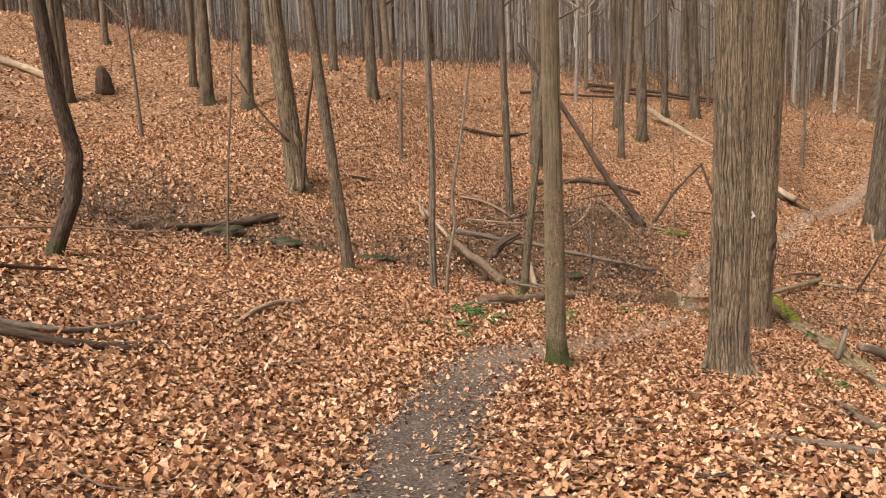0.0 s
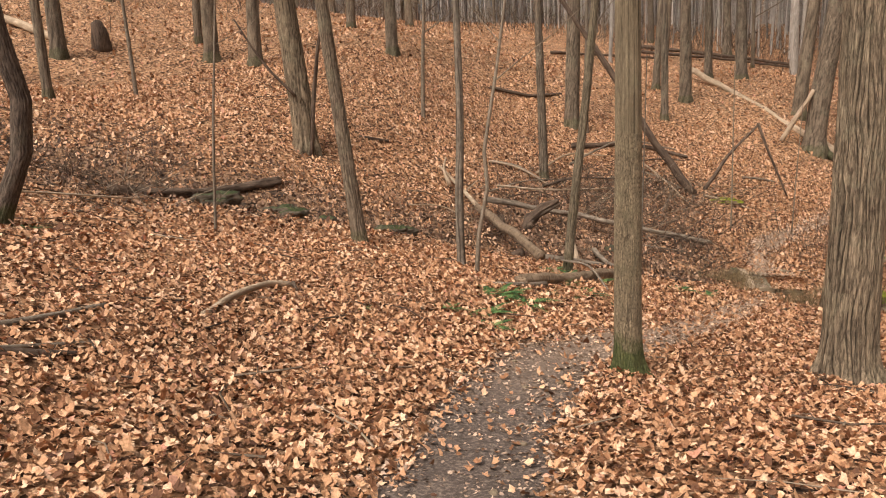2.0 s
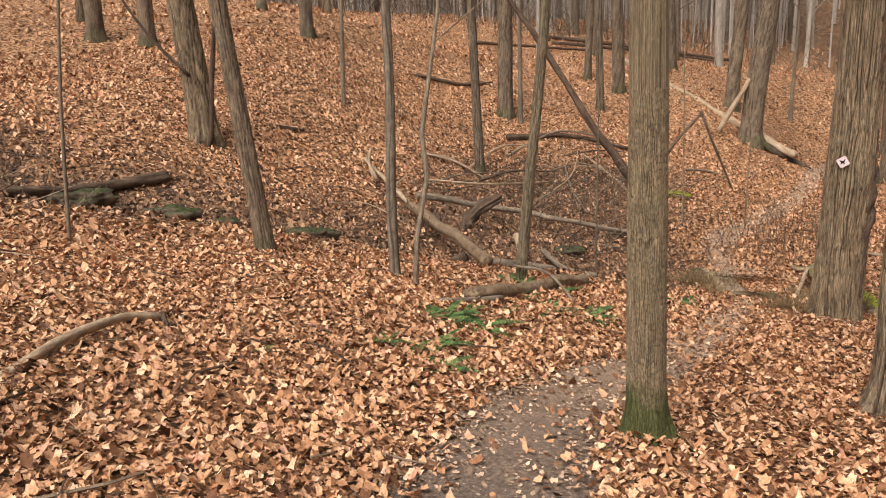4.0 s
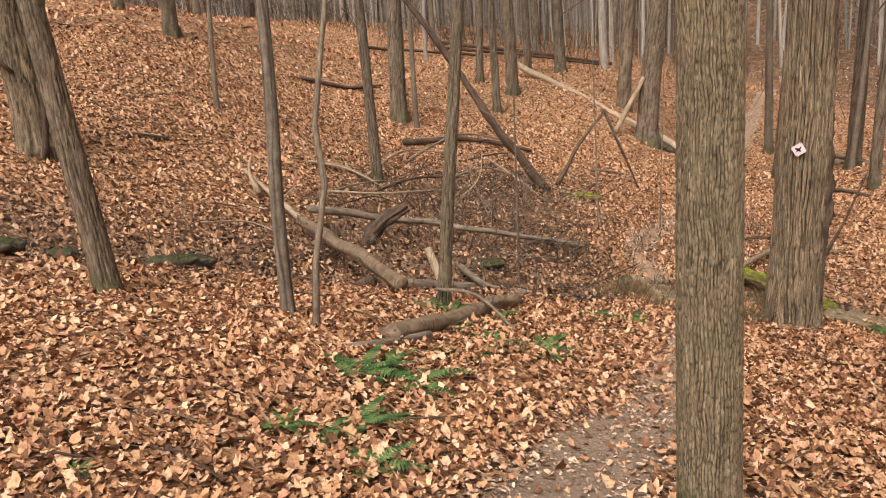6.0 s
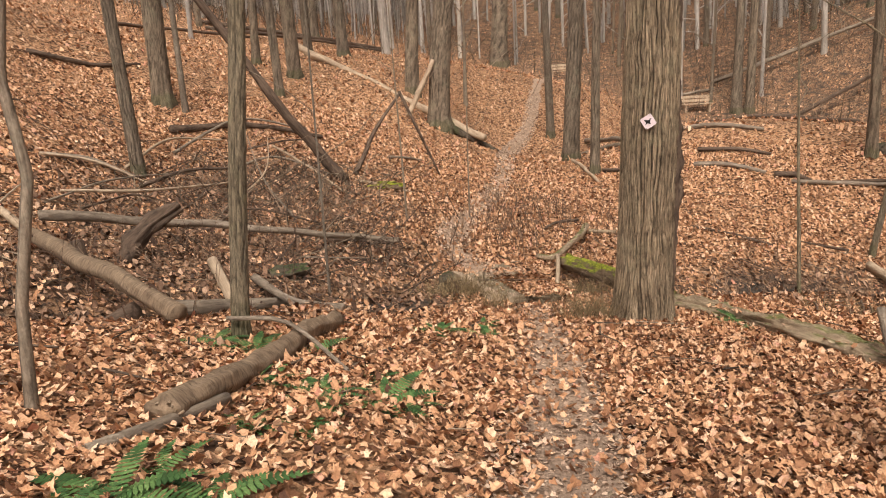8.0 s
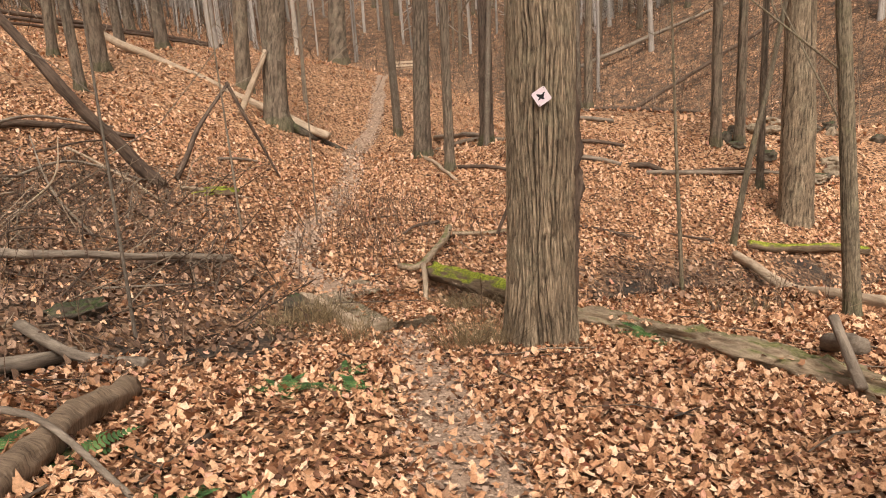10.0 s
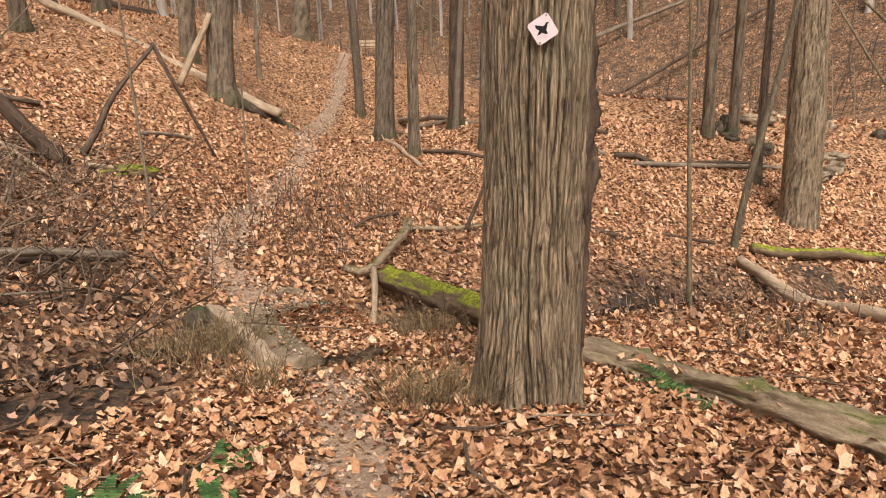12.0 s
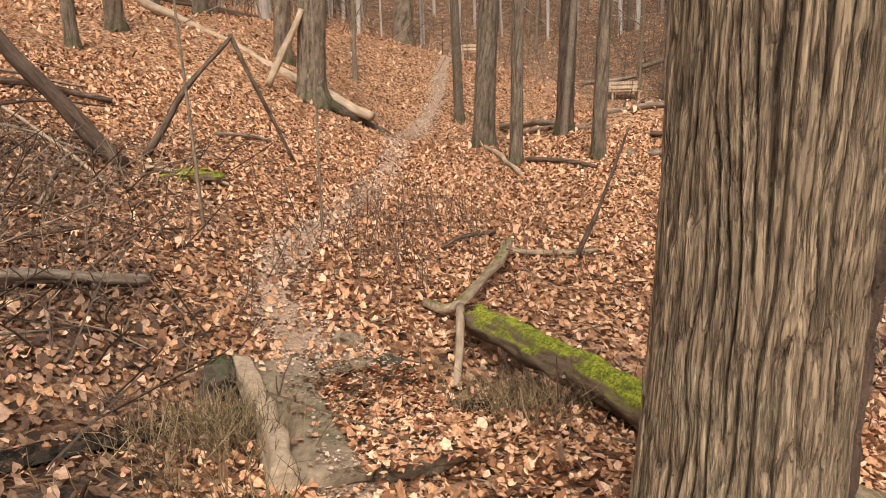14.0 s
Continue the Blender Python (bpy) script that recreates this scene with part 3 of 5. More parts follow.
MUD = [(3.2, 17.6, 1.3), (1.6, 16.8, 1.0), (11.6, 15.2, 1.1), (13.5, 14.9, 1.0), (5.0, 21.8, 1.7), (-4.5, 15.3, 0.8), (-6.5, 14.6, 1.0)]
wetness = 0.42 * np.exp(-((line_dist(GX, GY, STREAM) / 0.75) ** 2))
for a, b, s in MUD:
    wetness = np.maximum(wetness, 0.36 * np.exp(-((GX - a) ** 2 + (GY - b) ** 2) / (2 * s * s)))
wetness = np.maximum(wetness, 0.3 * hollow(GX, GY))
for a, b, s in GULLY:
    wetness = np.maximum(wetness, 0.5 * np.exp(-((GX - a) ** 2 + (GY - b) ** 2) / (2 * s * s)))
# the far hillside is thinly covered
wetness = np.maximum(wetness, 0.34 * np.clip((GX - 25) / 6, 0, 1))
damp.data.foreach_set("value", wetness.ravel().astype(np.float32))
tagged(new("ground", gmesh), "forest floor under a mat of fallen leaves", "ground", kind="structure")


def make_trail():
    line = bend([(a, b, 0) for a, b in TRAIL], 0.15)[:, :2]
    d = np.gradient(line, axis=0)
    d /= np.linalg.norm(d, axis=1)[:, None]
    side = np.stack([d[:, 1], -d[:, 0]], -1)
    s = np.arange(len(line)) * 0.15
    across = np.linspace(-1, 1, 9)
    half = trail_half(line[:, 1]) + 0.2 * (smooth_noise(s * 1.1, s * 0 + 3, 31) - 0.5)
    p = line[:, None] + side[:, None] * (across[None, :, None] * half[:, None, None])
    p = p + (np.stack([smooth_noise(p[..., 0] * 5, p[..., 1] * 5, 33), smooth_noise(p[..., 0] * 5, p[..., 1] * 5, 34)], -1) - 0.5) * 0.14
    z = surface(p[..., 0], p[..., 1]) + 0.022 - 0.05 * np.abs(across)[None] ** 4 + 0.016 * (smooth_noise(p[..., 0] * 9, p[..., 1] * 9, 35) - 0.5)
    n, k = len(line), len(across)
    i, j = np.meshgrid(np.arange(n - 1), np.arange(k - 1), indexing="ij")
    f = np.stack([i * k + j, i * k + j + 1, (i + 1) * k + j + 1, (i + 1) * k + j], -1).reshape(-1, 4)
    ob = new("trail", fast_mesh("trail", np.concatenate([p, z[..., None]], -1).reshape(-1, 3), f, M_TRAIL))
    tagged(ob, "narrow trodden footpath of dark soil and leaf crumbs", "path", kind="structure")


make_trail()


# ---- leaf litter ----
def leaf_outline(level):
    """A lobed leaf about its middle: outer points as angle and reach."""
    if level == 0:
        half = [(0, 1.0), (28, 0.76), (50, 0.97), (84, 0.68), (118, 0.76)]
    elif level == 1:
        half = [(0, 1.0), (50, 0.84), (118, 0.62)]
    else:
        half = [(0, 1.0), (80, 0.62)]
    full = half + [(180, 0.3)] + [(360 - a, r) for a, r in half[:0:-1]]
    return np.array([(radians(a), r) for a, r in full])


def scatter(name, xy, size, level, mat, rng, label, lift=0.012, tilt=0.33, category="leaves", above=0.0):
    o = leaf_outline(level)
    n, k = len(xy), len(o)
    squash = rng.uniform(0.6, 1.15, (n, 1))
    rr = o[None, :, 1] * rng.uniform(0.84, 1.14, (n, k))
    lx, ly = rr * np.cos(o[None, :, 0]), rr * np.sin(o[None, :, 0]) * squash
    phase = rng.uniform(0, 6.28, (n, 1))
    lz = rr**2 * (rng.normal(0.0, 0.34, (n, 1)) * np.cos(2 * o[None, :, 0] + phase) + rng.normal(0.12, 0.26, (n, 1)))
    lx, ly, lz = (np.concatenate([q, np.zeros((n, 1))], 1) for q in (lx, ly, lz))
    p = np.stack([lx, ly, lz], -1) * size[:, None, None]
    yaw, tx, ty = rng.uniform(0, 6.28, n), rng.normal(0, tilt, n), rng.normal(0, tilt, n)
    e = 0.3
    sx = (surface(xy[:, 0] + e, xy[:, 1]) - surface(xy[:, 0] - e, xy[:, 1])) / (2 * e)
    sy = (surface(xy[:, 0], xy[:, 1] + e) - surface(xy[:, 0], xy[:, 1] - e)) / (2 * e)
    c, s = np.cos(yaw)[:, None], np.sin(yaw)[:, None]
    x, y = p[..., 0] * c - p[..., 1] * s, p[..., 0] * s + p[..., 1] * c
    z = p[..., 2] + x * (np.tan(np.clip(tx, -0.9, 0.9)) + sx)[:, None] + y * (np.tan(np.clip(ty, -0.9, 0.9)) + sy)[:, None]
    base = above + surface(xy[:, 0], xy[:, 1]) + rng.uniform(0.2, 1, n) * lift + size * 0.45 * (np.abs(tx) + np.abs(ty)) * 0.6
    v = np.stack([x + xy[:, :1], y + xy[:, 1:], z + base[:, None]], -1).reshape(-1, 3)
    i = np.arange(k)
    tri = np.stack([np.full(k, k), i, (i + 1) % k], -1)
    f = (tri[None] + (np.arange(n) * (k + 1))[:, None, None]).reshape(-1, 3)
    ob = new(name, fast_mesh(name, v, f, mat, False))
    return tagged(ob, label, category, kind="stuff")


WALKED = [(0.3, -1), (0.1, 5), (0.6, 8.6), (2.5, 10.7), (4.3, 12.6)]
rng = np.random.default_rng(7)


def sown(low, high, per_m2, keep):
    n = int((high[0] - low[0]) * (high[1] - low[1]) * per_m2)
    xy = np.stack([rng.uniform(low[0], high[0], n), rng.uniform(low[1], high[1], n)], -1)
    return xy[rng.random(n) < keep(xy[:, 0], xy[:, 1])]


def bare(x, y):
    """How much of the leaf cover is left: little on the trail and in the stream bed."""
    worn = 0.95 * np.exp(-((line_dist(x, y, TRAIL) / (trail_half(y) * (0.7 + 0.5 * smooth_noise(x * 2.3, y * 2.3, 39)))) ** 4)) * (1 - 0.2 * np.clip((y - 9) / 3, 0, 1) - 0.2 * np.clip((y - 13) / 3, 0, 1))
    bed = 0.42 * np.exp(-((line_dist(x, y, STREAM) / 0.5) ** 2))
    mud = sum(0.42 * np.exp(-((x - a) ** 2 + (y - b) ** 2) / (2 * s * s)) for a, b, s in MUD)
    return (1 - worn) * (1 - bed) * (1 - np.clip(mud, 0, 0.8)) * (1 - 0.9 * np.clip(sum(np.exp(-((x - a) ** 2 + (y - b) ** 2) / (2 * s * s)) for a, b, s in GULLY), 0, 1)) * (1 - 0.72 * hollow(x, y)) * (0.55 + 0.7 * smooth_noise(x * 0.9, y * 0.9, 40))


near = sown((-6.5, 1.0), (11.5, 19.5), 1040, lambda x, y: bare(x, y) * (line_dist(x, y, WALKED) < 5.2))
close = line_dist(near[:, 0], near[:, 1], WALKED) < 3.0
for some, level in ((near[close], 0), (near[~close], 1)):
    scatter("leaf_litter", some, rng.triangular(0.011, 0.025, 0.05, len(some)), level, M_LEAF, rng, "deep litter of dry tan maple leaves", 0.05, 0.38)
mid = sown((-16, 2), (24, 30), 340, lambda x, y: bare(x, y) * (y > -1.3 * x) * (y > 7 + 0.3 * x) * (line_dist(x, y, WALKED) >= 5.1) * (line_dist(x, y, WALKED) < 17))
scatter("leaf_litter", mid, rng.triangular(0.02, 0.033, 0.064, len(mid)), 1, M_LEAF, rng, "litter of dry tan leaves across the slope", 0.04, 0.42)
far = sown((-40, 10), (60, 62), 28, lambda x, y: (line_dist(x, y, WALKED) >= 16.5) * (1 - 0.9 * (line_dist(x, y, TRAIL) < 0.3)) * (1 - 0.75 * np.clip((x - 25) / 6, 0, 1)) * (0.6 + 0.5 * smooth_noise(x * 0.6, y * 0.6, 42)))
scatter("leaf_litter", far, rng.uniform(0.055, 0.11, len(far)), 2, M_LEAF, rng, "thin far litter of dry leaves on the hillsides", 0.04, 0.45)
old = sown((-9, 13), (14, 26), 230, lambda x, y: np.clip(1.3 * hollow(x, y), 0, 1))
scatter("old_leaves", old, rng.triangular(0.018, 0.034, 0.065, len(old)), 1, M_OLDLEAF, rng, "dull brown old leaves in the damp hollow", 0.04, 0.45)
crumbs = sown((-1.2, 1), (22, 36), 1300, lambda x, y: (line_dist(x, y, TRAIL) < trail_half(y) * 1.25) * (0.55 + 0.45 * np.clip((y - 7) / 4, 0, 1)) * (0.6 + 0.4 * (y < 19)))
scatter("leaf_crumbs", crumbs, rng.uniform(0.007, 0.026, len(crumbs)) * (1 + 0.7 * (crumbs[:, 1] > 19)), 1, M_CRUMB, rng, "broken leaf crumbs trodden into the path", 0.028, 0.25)


# ---- trees near the path ----
GREY_LABEL = "tall leafless tree with grey-brown furrowed bark on the leafy slope"
tree(1.635, 8.55, 0.122, [(-0.03, 0, 1.9), (-0.06, 0.01, 3.8)], 17, M_ASH, "slim tree with finely netted bark and a mossy foot", "net", 420, 0.01, 2.2, 3, 0.85)
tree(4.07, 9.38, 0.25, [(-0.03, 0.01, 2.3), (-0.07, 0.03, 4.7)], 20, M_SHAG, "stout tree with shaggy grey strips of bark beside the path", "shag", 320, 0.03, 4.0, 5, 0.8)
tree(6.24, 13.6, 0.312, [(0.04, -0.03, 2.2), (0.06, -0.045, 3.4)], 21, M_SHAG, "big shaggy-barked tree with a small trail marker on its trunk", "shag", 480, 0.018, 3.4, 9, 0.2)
tree(-5.8, 10.98, 0.13, [(0.31, 0.2, 0.87), (0.38, 0.25, 1.55), (0.25, 0.17, 2.44), (0.2, 0.14, 3.15)], 12, M_BROWN, "dark tree with a bowed trunk beside fallen branches", "furrow", 60, 0.04, 3.4, 2, 0.35)
tree(-1.52, 13.05, 0.112, [(-0.2, -0.03, 2.05), (-0.39, -0.06, 4.1)], 14, M_GREY, "slim leaning tree with furrowed bark near the stream", "furrow", 60, 0.03, 4.2, 4, 0.3)
tree(0.05, 12.82, 0.066, [(0.0, 0, 1.08), (0.05, 0, 2.26), (0.03, 0, 4.3)], 11, M_SMOOTH, "young smooth-barked tree with a gently bowed trunk", "smooth", 40, 0.05, 4.4, 6, 0.2)
tree(0.28, 12.4, 0.034, [(0.05, 0, 0.6), (0.19, 0, 1.28), (0.15, 0, 1.77), (0.23, 0.01, 2.24), (0.35, 0.05, 2.9)], 6, M_SMOOTH, "crooked thin sapling with a kinked stem", "smooth", 24, 0.06, 3.2, 7, 0.2, limbs=5)
tree(1.83, 14.08, 0.078, [(0.12, -0.03, 1.3), (0.29, -0.07, 2.89)], 12, M_OLIVE, "slim tree with greenish furrowed bark behind a fallen log", "furrow", 44, 0.04, 3.4, 8, 0.35)
tree(-3.58, 18.8, 0.27, [(-0.17, -0.04, 2.0), (-0.33, -0.08, 4.0)], 18, M_SHAG, "leaning shaggy-barked tree with a climbing vine", "shag", 64, 0.07, 4.2, 10, 0.4)
tree(2.33, 22.6, 0.125, [(-0.05, 0, 1.7), (-0.1, 0.01, 3.28)], 14, M_GREY, GREY_LABEL, "shag", 40, 0.09, 4, 12, 0.3)
tree(3.9, 28.1, 0.255, [(0.02, 0, 1.4), (0.04, -0.01, 2.71)], 19, M_GREY, GREY_LABEL, "shag", 48, 0.12, 4, 14, 0.4)
tree(13.21, 29.6, 0.38, [(0.1, -0.06, 2.0), (0.32, -0.19, 4.34)], 20, M_GREY, "large oak-like tree with spreading roots by the path", "furrow", 48, 0.12, 5, 15, 0.6)
tree(15.72, 25.6, 0.27, [(0.08, -0.07, 2.4), (0.18, -0.16, 4.91)], 19, M_GREY, "upright tree with brown furrowed bark on the bank of the path", "furrow", 40, 0.14, 5, 16)
tree(14.7, 23.4, 0.14, [(0.03, -0.03, 2.4), (0.07, -0.06, 4.8)], 16, M_GREY, "slim upright tree with a broken knot on the bank", "furrow", 32, 0.16, 5, 17)
tree(18.1, 15.6, 0.37, [(0.02, 0.05, 2.1), (0.1, 0.15, 4.32)], 19, M_SHAG, "stout shaggy-barked tree on the flat beyond the stream", "shag", 90, 0.06, 4.4, 18, 0.2)
tree(20.3, 32.1, 0.18, [(-0.04, 0.04, 2.8), (-0.1, 0.08, 5.65)], 16, M_GREY, GREY_LABEL, seed=19)
tree(15.8, 22.1, 0.15, [(0.07, -0.08, 3.23)], 15, M_GREY, GREY_LABEL, "furrow", 24, 0.2, 4, seed=20)
tree(17.1, 24.2, 0.215, [(0.05, -0.05, 3.14)], 17, M_BROWN, "dark-barked tree with a paler stem against it", "furrow", 28, 0.2, 4, 21, 0.5)
tree(16.85, 24.0, 0.09, [(0.14, -0.15, 3.2)], 13, M_SMOOTH, "pale slim tree leaning against a dark one", seed=22)
tree(15.4, 15.84, 0.07, [(0.1, -0.2, 1.6), (0.22, -0.5, 3.35)], 9, M_OLIVE, "thin leaning sapling with greenish bark", "smooth", 16, 0.2, 3.5, 23, 0.2)
tree(10.9, 14.62, 0.034, [(-0.02, 0.05, 1.0), (-0.05, 0.12, 2.34)], 5, M_OLIVE, "thin upright sapling at the edge of the mud", "smooth", 12, 0.15, 3, 24, 0.2, limbs=5, start=0.55)
tree(11.6, 12.5, 0.11, [(-0.05, 0.18, 2.1), (-0.12, 0.37, 4.31)], 13, M_OLIVE, "slim tree with lichened bark beside the rotten log", "furrow", 60, 0.04, 4, 25, 0.25, limbs=16, start=0.17, thick=0.17)

# trees farther up the slopes: x, y, radius, sideways lean over its height, height
SLOPE_TREES = [
    (-9.49, 18.6, 0.11, -0.03, 2.8), (-12.38, 24.3, 0.23, -0.02, 2.4), (-12.7, 20.2, 0.21, 0.1, 2.0), (-8.07, 25.6, 0.235, 0.02, 2.7),
    (-9.3, 27.8, 0.14, 0.08, 2.3), (-6.51, 25.1, 0.21, 0.09, 2.8), (-15.1, 33.3, 0.15, 0.02, 1.0), (-2.44, 27.9, 0.215, -0.03, 2.7),
    (7.74, 30.1, 0.145, -0.17, 5.4), (9.58, 33.7, 0.26, -0.17, 5.3), (13.9, 39.0, 0.27, -0.22, 5.0), (14.3, 33.4, 0.28, 0.26, 3.6),
    (20.75, 18.1, 0.14, -0.05, 3.2), (19.0, 16.8, 0.09, -0.05, 2.8), (33.2, 32.4, 0.27, 0.1, 6.0), (33.6, 31.9, 0.24, 0.15, 5.9),
    (29.8, 48.9, 0.62, 0.3, 4.8), (12.45, 39.6, 0.2, -0.14, 5.0), (17.75, 52.1, 0.3, -0.14, 3.7),
    (20.15, 18.5, 0.15, -0.08, 3.3), (8.9, 36.0, 0.17, 0.1, 2.5), (-4.9, 34.5, 0.2, 0.1, 4.0),
]
for n, (x, y, r, dx, h) in enumerate(SLOPE_TREES):
    tree(x, y, r, [(dx * 0.4, 0, h * 0.5), (dx, 0, h)], 14 + (n * 7) % 6, M_GREY, GREY_LABEL, "furrow", 22, 0.3, 4, 50 + n, 0.35)
# thin saplings
for n, (x, y, r, dx, h) in enumerate([(-8.51, 20.9, 0.055, -0.1, 3.1), (-3.56, 12.45, 0.022, 0.3, 3.1), (-1.13, 23.25, 0.065, 0.13, 3.0), (4.33, 27.6, 0.085, 0.0, 4.2), (17.6, 34.6, 0.1, 0.05, 2.0), (8.6, 20.8, 0.018, 0.05, 2.2), (6.95, 20.6, 0.022, -0.05, 2.4), (3.75, 16.9, 0.02, 0.02, 2.3)]):
    tree(x, y, r, [(dx * 0.4, 0, h * 0.5), (dx, 0, h)], h * 1.8 + 1, M_SMOOTH, "thin bare sapling standing in the leaves", "smooth", 10, 0.3, h, 80 + n, 0.15, limbs=6, start=0.35)

# the wood behind: a few kinds of tall bare tree, repeated
kinds = []
for n in range(5):
    r = 0.10 + 0.035 * n
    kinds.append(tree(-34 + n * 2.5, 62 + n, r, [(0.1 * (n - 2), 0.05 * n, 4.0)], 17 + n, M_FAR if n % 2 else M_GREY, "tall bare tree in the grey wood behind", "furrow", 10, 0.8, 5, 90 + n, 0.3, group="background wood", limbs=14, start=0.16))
rnd = random.Random(5)
spots = [(x, y) for x, y, *_ in SLOPE_TREES]
tries = 0
while len(spots) < 245 and tries < 12000:
    tries += 1
    a, d = radians(rnd.uniform(-48, 92)), rnd.uniform(36, 72)
    x, y = 3 + d * math.sin(a), 9 + d * math.cos(a)
    if float(line_dist(x, y, TRAIL)) < 2.2 or (y < 34 and x < 18) or (d < 48 and rnd.random() < 0.6):
        continue
    if min((x - p) ** 2 + (y - q) ** 2 for p, q in spots) < 1.6:
        continue
    spots.append((x, y))
    s = rnd.uniform(0.7, 1.25)
    copy_thing(kinds[rnd.randrange(5)], pose(x, y, gz(x, y) - 0.1, rnd.uniform(-2.5, 2.5), rnd.uniform(-2.5, 2.5), rnd.uniform(0, 360)) @ Matrix.Diagonal((s, s, rnd.uniform(0.9, 1.2), 1)))


def far_wood():
    """The farther wood: bare trunks with limbs and twigs, joined."""
    r2 = np.random.default_rng(8)
    n, k = 2400, 9
    a, d = np.radians(r2.uniform(-50, 95, n)), r2.uniform(48, 130, n)
    a[1500:], d[1500:] = np.radians(r2.uniform(-50, 30, n - 1500)), r2.uniform(47, 66, n - 1500)
    p = np.stack([3 + d * np.sin(a), 9 + d * np.cos(a), np.zeros(n)], -1)
    p[:, 2] = ground(p[:, 0], p[:, 1]) - 0.2
    h, r = r2.uniform(11, 20, n), r2.uniform(0.05, 0.17, n) * (0.7 + d / 150)
    r[1500:] *= 0.45
    q = p + np.stack([r2.normal(0, 0.5, n), r2.normal(0, 0.5, n), h], -1)
    out = [sticks(p, q, r, r * 0.3, 6)]
    s = r2.uniform(0.03, 0.95, (n, k, 1))
    c = (p[:, None] * (1 - s) + q[:, None] * s).reshape(-1, 3)
    b, l = r2.uniform(0, 6.28, n * k), r2.uniform(0.6, 2.6, n * k)
    e = c + np.stack([np.cos(b) * l, np.sin(b) * l, l * r2.uniform(0.1, 1.1, n * k)], -1)
    rk = np.repeat(r, k)
    out.append(sticks(c, e, rk * 0.24, rk * 0.08, 3))
    b2 = b + r2.uniform(-1, 1, n * k)
    out.append(sticks((c + e) / 2, (c + e) / 2 + np.stack([np.cos(b2) * l, np.sin(b2) * l, l * 0.9], -1) * 0.5, rk * 0.14, rk * 0.05, 3))
    v, f = join(out)
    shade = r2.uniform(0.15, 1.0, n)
    me = toned(fast_mesh("far_wood", v, f, M_FAR), np.concatenate([np.repeat(shade, 12), np.repeat(shade, 6 * k), np.repeat(shade, 6 * k)]))
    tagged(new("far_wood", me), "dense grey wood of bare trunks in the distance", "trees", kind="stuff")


far_wood()


# ---- fallen wood ----
def on(x, y, up=0.0):
    return (x, y, gz(x, y) + up)


def broken_end(pts, r, mat, rnd):
    """Splinters at the broken end of a log, in world space."""
    a, d = Vector(pts[0]), (Vector(pts[0]) - Vector(pts[1])).normalized()
    side = d.orthogonal().normalized()
    out = []
    for n in range(9):
        q = Matrix.Rotation(n * 0.7 + rnd.random() * 0.4, 3, d) @ side * r * rnd.uniform(0.35, 0.85)
        s = a + q - d * 0.03
        out.append(tube([s, s + d * r * rnd.uniform(0.3, 0.9) + q * 0.15], [r * 0.22, r * 0.05], 4, True))
    v, f = join(out)
    return v, f


def splintered(ob, pts, r, mat, label, seed=1):
    v, f = broken_end(pts, r, mat, random.Random(seed))
    me = fast_mesh("broken_end", v, f, mat, False)
    p = new("broken_end", me)
    p.parent = ob
    p.matrix_parent_inverse = ob.matrix_world.inverted()
    tagged(p, label)


near_pts = [on(0.92, 12.05, 0.1), on(1.9, 13.25, 0.1), on(2.84, 14.42, 0.11)]
near_log = log("log", near_pts, 0.092, 0.085, M_BIRCHY, "fallen brown log with banded peeling bark beside ferns", sides=32, seed=1, step=0.05, wob=0.14)
splintered(near_log, near_pts, 0.082, M_PALE, "pale splintered wood")
log("branch", [on(0.48, 11.72, 0.03), on(0.85, 11.98, 0.035), on(1.28, 12.3, 0.05)], 0.036, 0.045, M_DEAD, "grey barkless branch under the end of a log", "branch", seed=2)
log("branch", [on(1.72, 14.0, 0.22), on(2.1, 13.6, 0.26), on(2.28, 12.75, 0.03)], 0.02, 0.016, M_DEAD, "thin bare branch lying across a log", "branch", sides=8, seed=3)
log("branch", [on(2.35, 12.9, 0.03), on(2.9, 13.3, 0.04)], 0.028, 0.02, M_DARK, "dark stick in the leaves beside ferns", "branch", sides=8, seed=4)
diag_pts = [(0.35, 18.0, gz(0.35, 18.0) + 0.28), (0.85, 16.2, -0.12), (1.42, 14.7, -0.42)]
log("log", diag_pts, 0.08, 0.095, M_BIRCHY, "fallen log with banded bark bridging the stream bed", sides=24, seed=5, step=0.1, wob=0.1)
log("branch", [on(-0.55, 20.2, 0.2), on(0.0, 19.2, 0.2), (0.35, 18.1, gz(0.35, 18.1) + 0.28)], 0.03, 0.055, M_PALE, "pale bleached branch at the end of a fallen log", "branch", seed=6)
log("branch", [on(-0.3, 19.4, 0.1), on(-0.42, 19.6, 0.35), on(-0.38, 19.8, 0.62)], 0.06, 0.02, M_PALE, "upright bleached splinter of a broken log", "branch", seed=7)
log("log", [(0.55, 18.5, 0.1), (2.4, 18.95, -0.3), (3.85, 18.75, -0.62), (5.85, 18.85, -1.1)], 0.068, 0.045, M_DEAD, "long slender fallen trunk across the hollow", sides=18, seed=8, wob=0.12)
log("stump", [on(1.3, 17.9, -0.05), (1.85, 18.0, -0.12), (2.2, 18.05, 0.06)], 0.15, 0.085, M_DARK, "dark rotten hollow snag leaning out of the hollow", "stump", sides=26, seed=9, wob=0.4, rotted=0.6, step=0.05)
log("stump", [on(0.88, 17.4, -0.1), on(0.88, 17.42, 0.32)], 0.11, 0.075, M_DARK, "short dark rotten stump behind a log", "stump", sides=14, seed=10, wob=0.45)
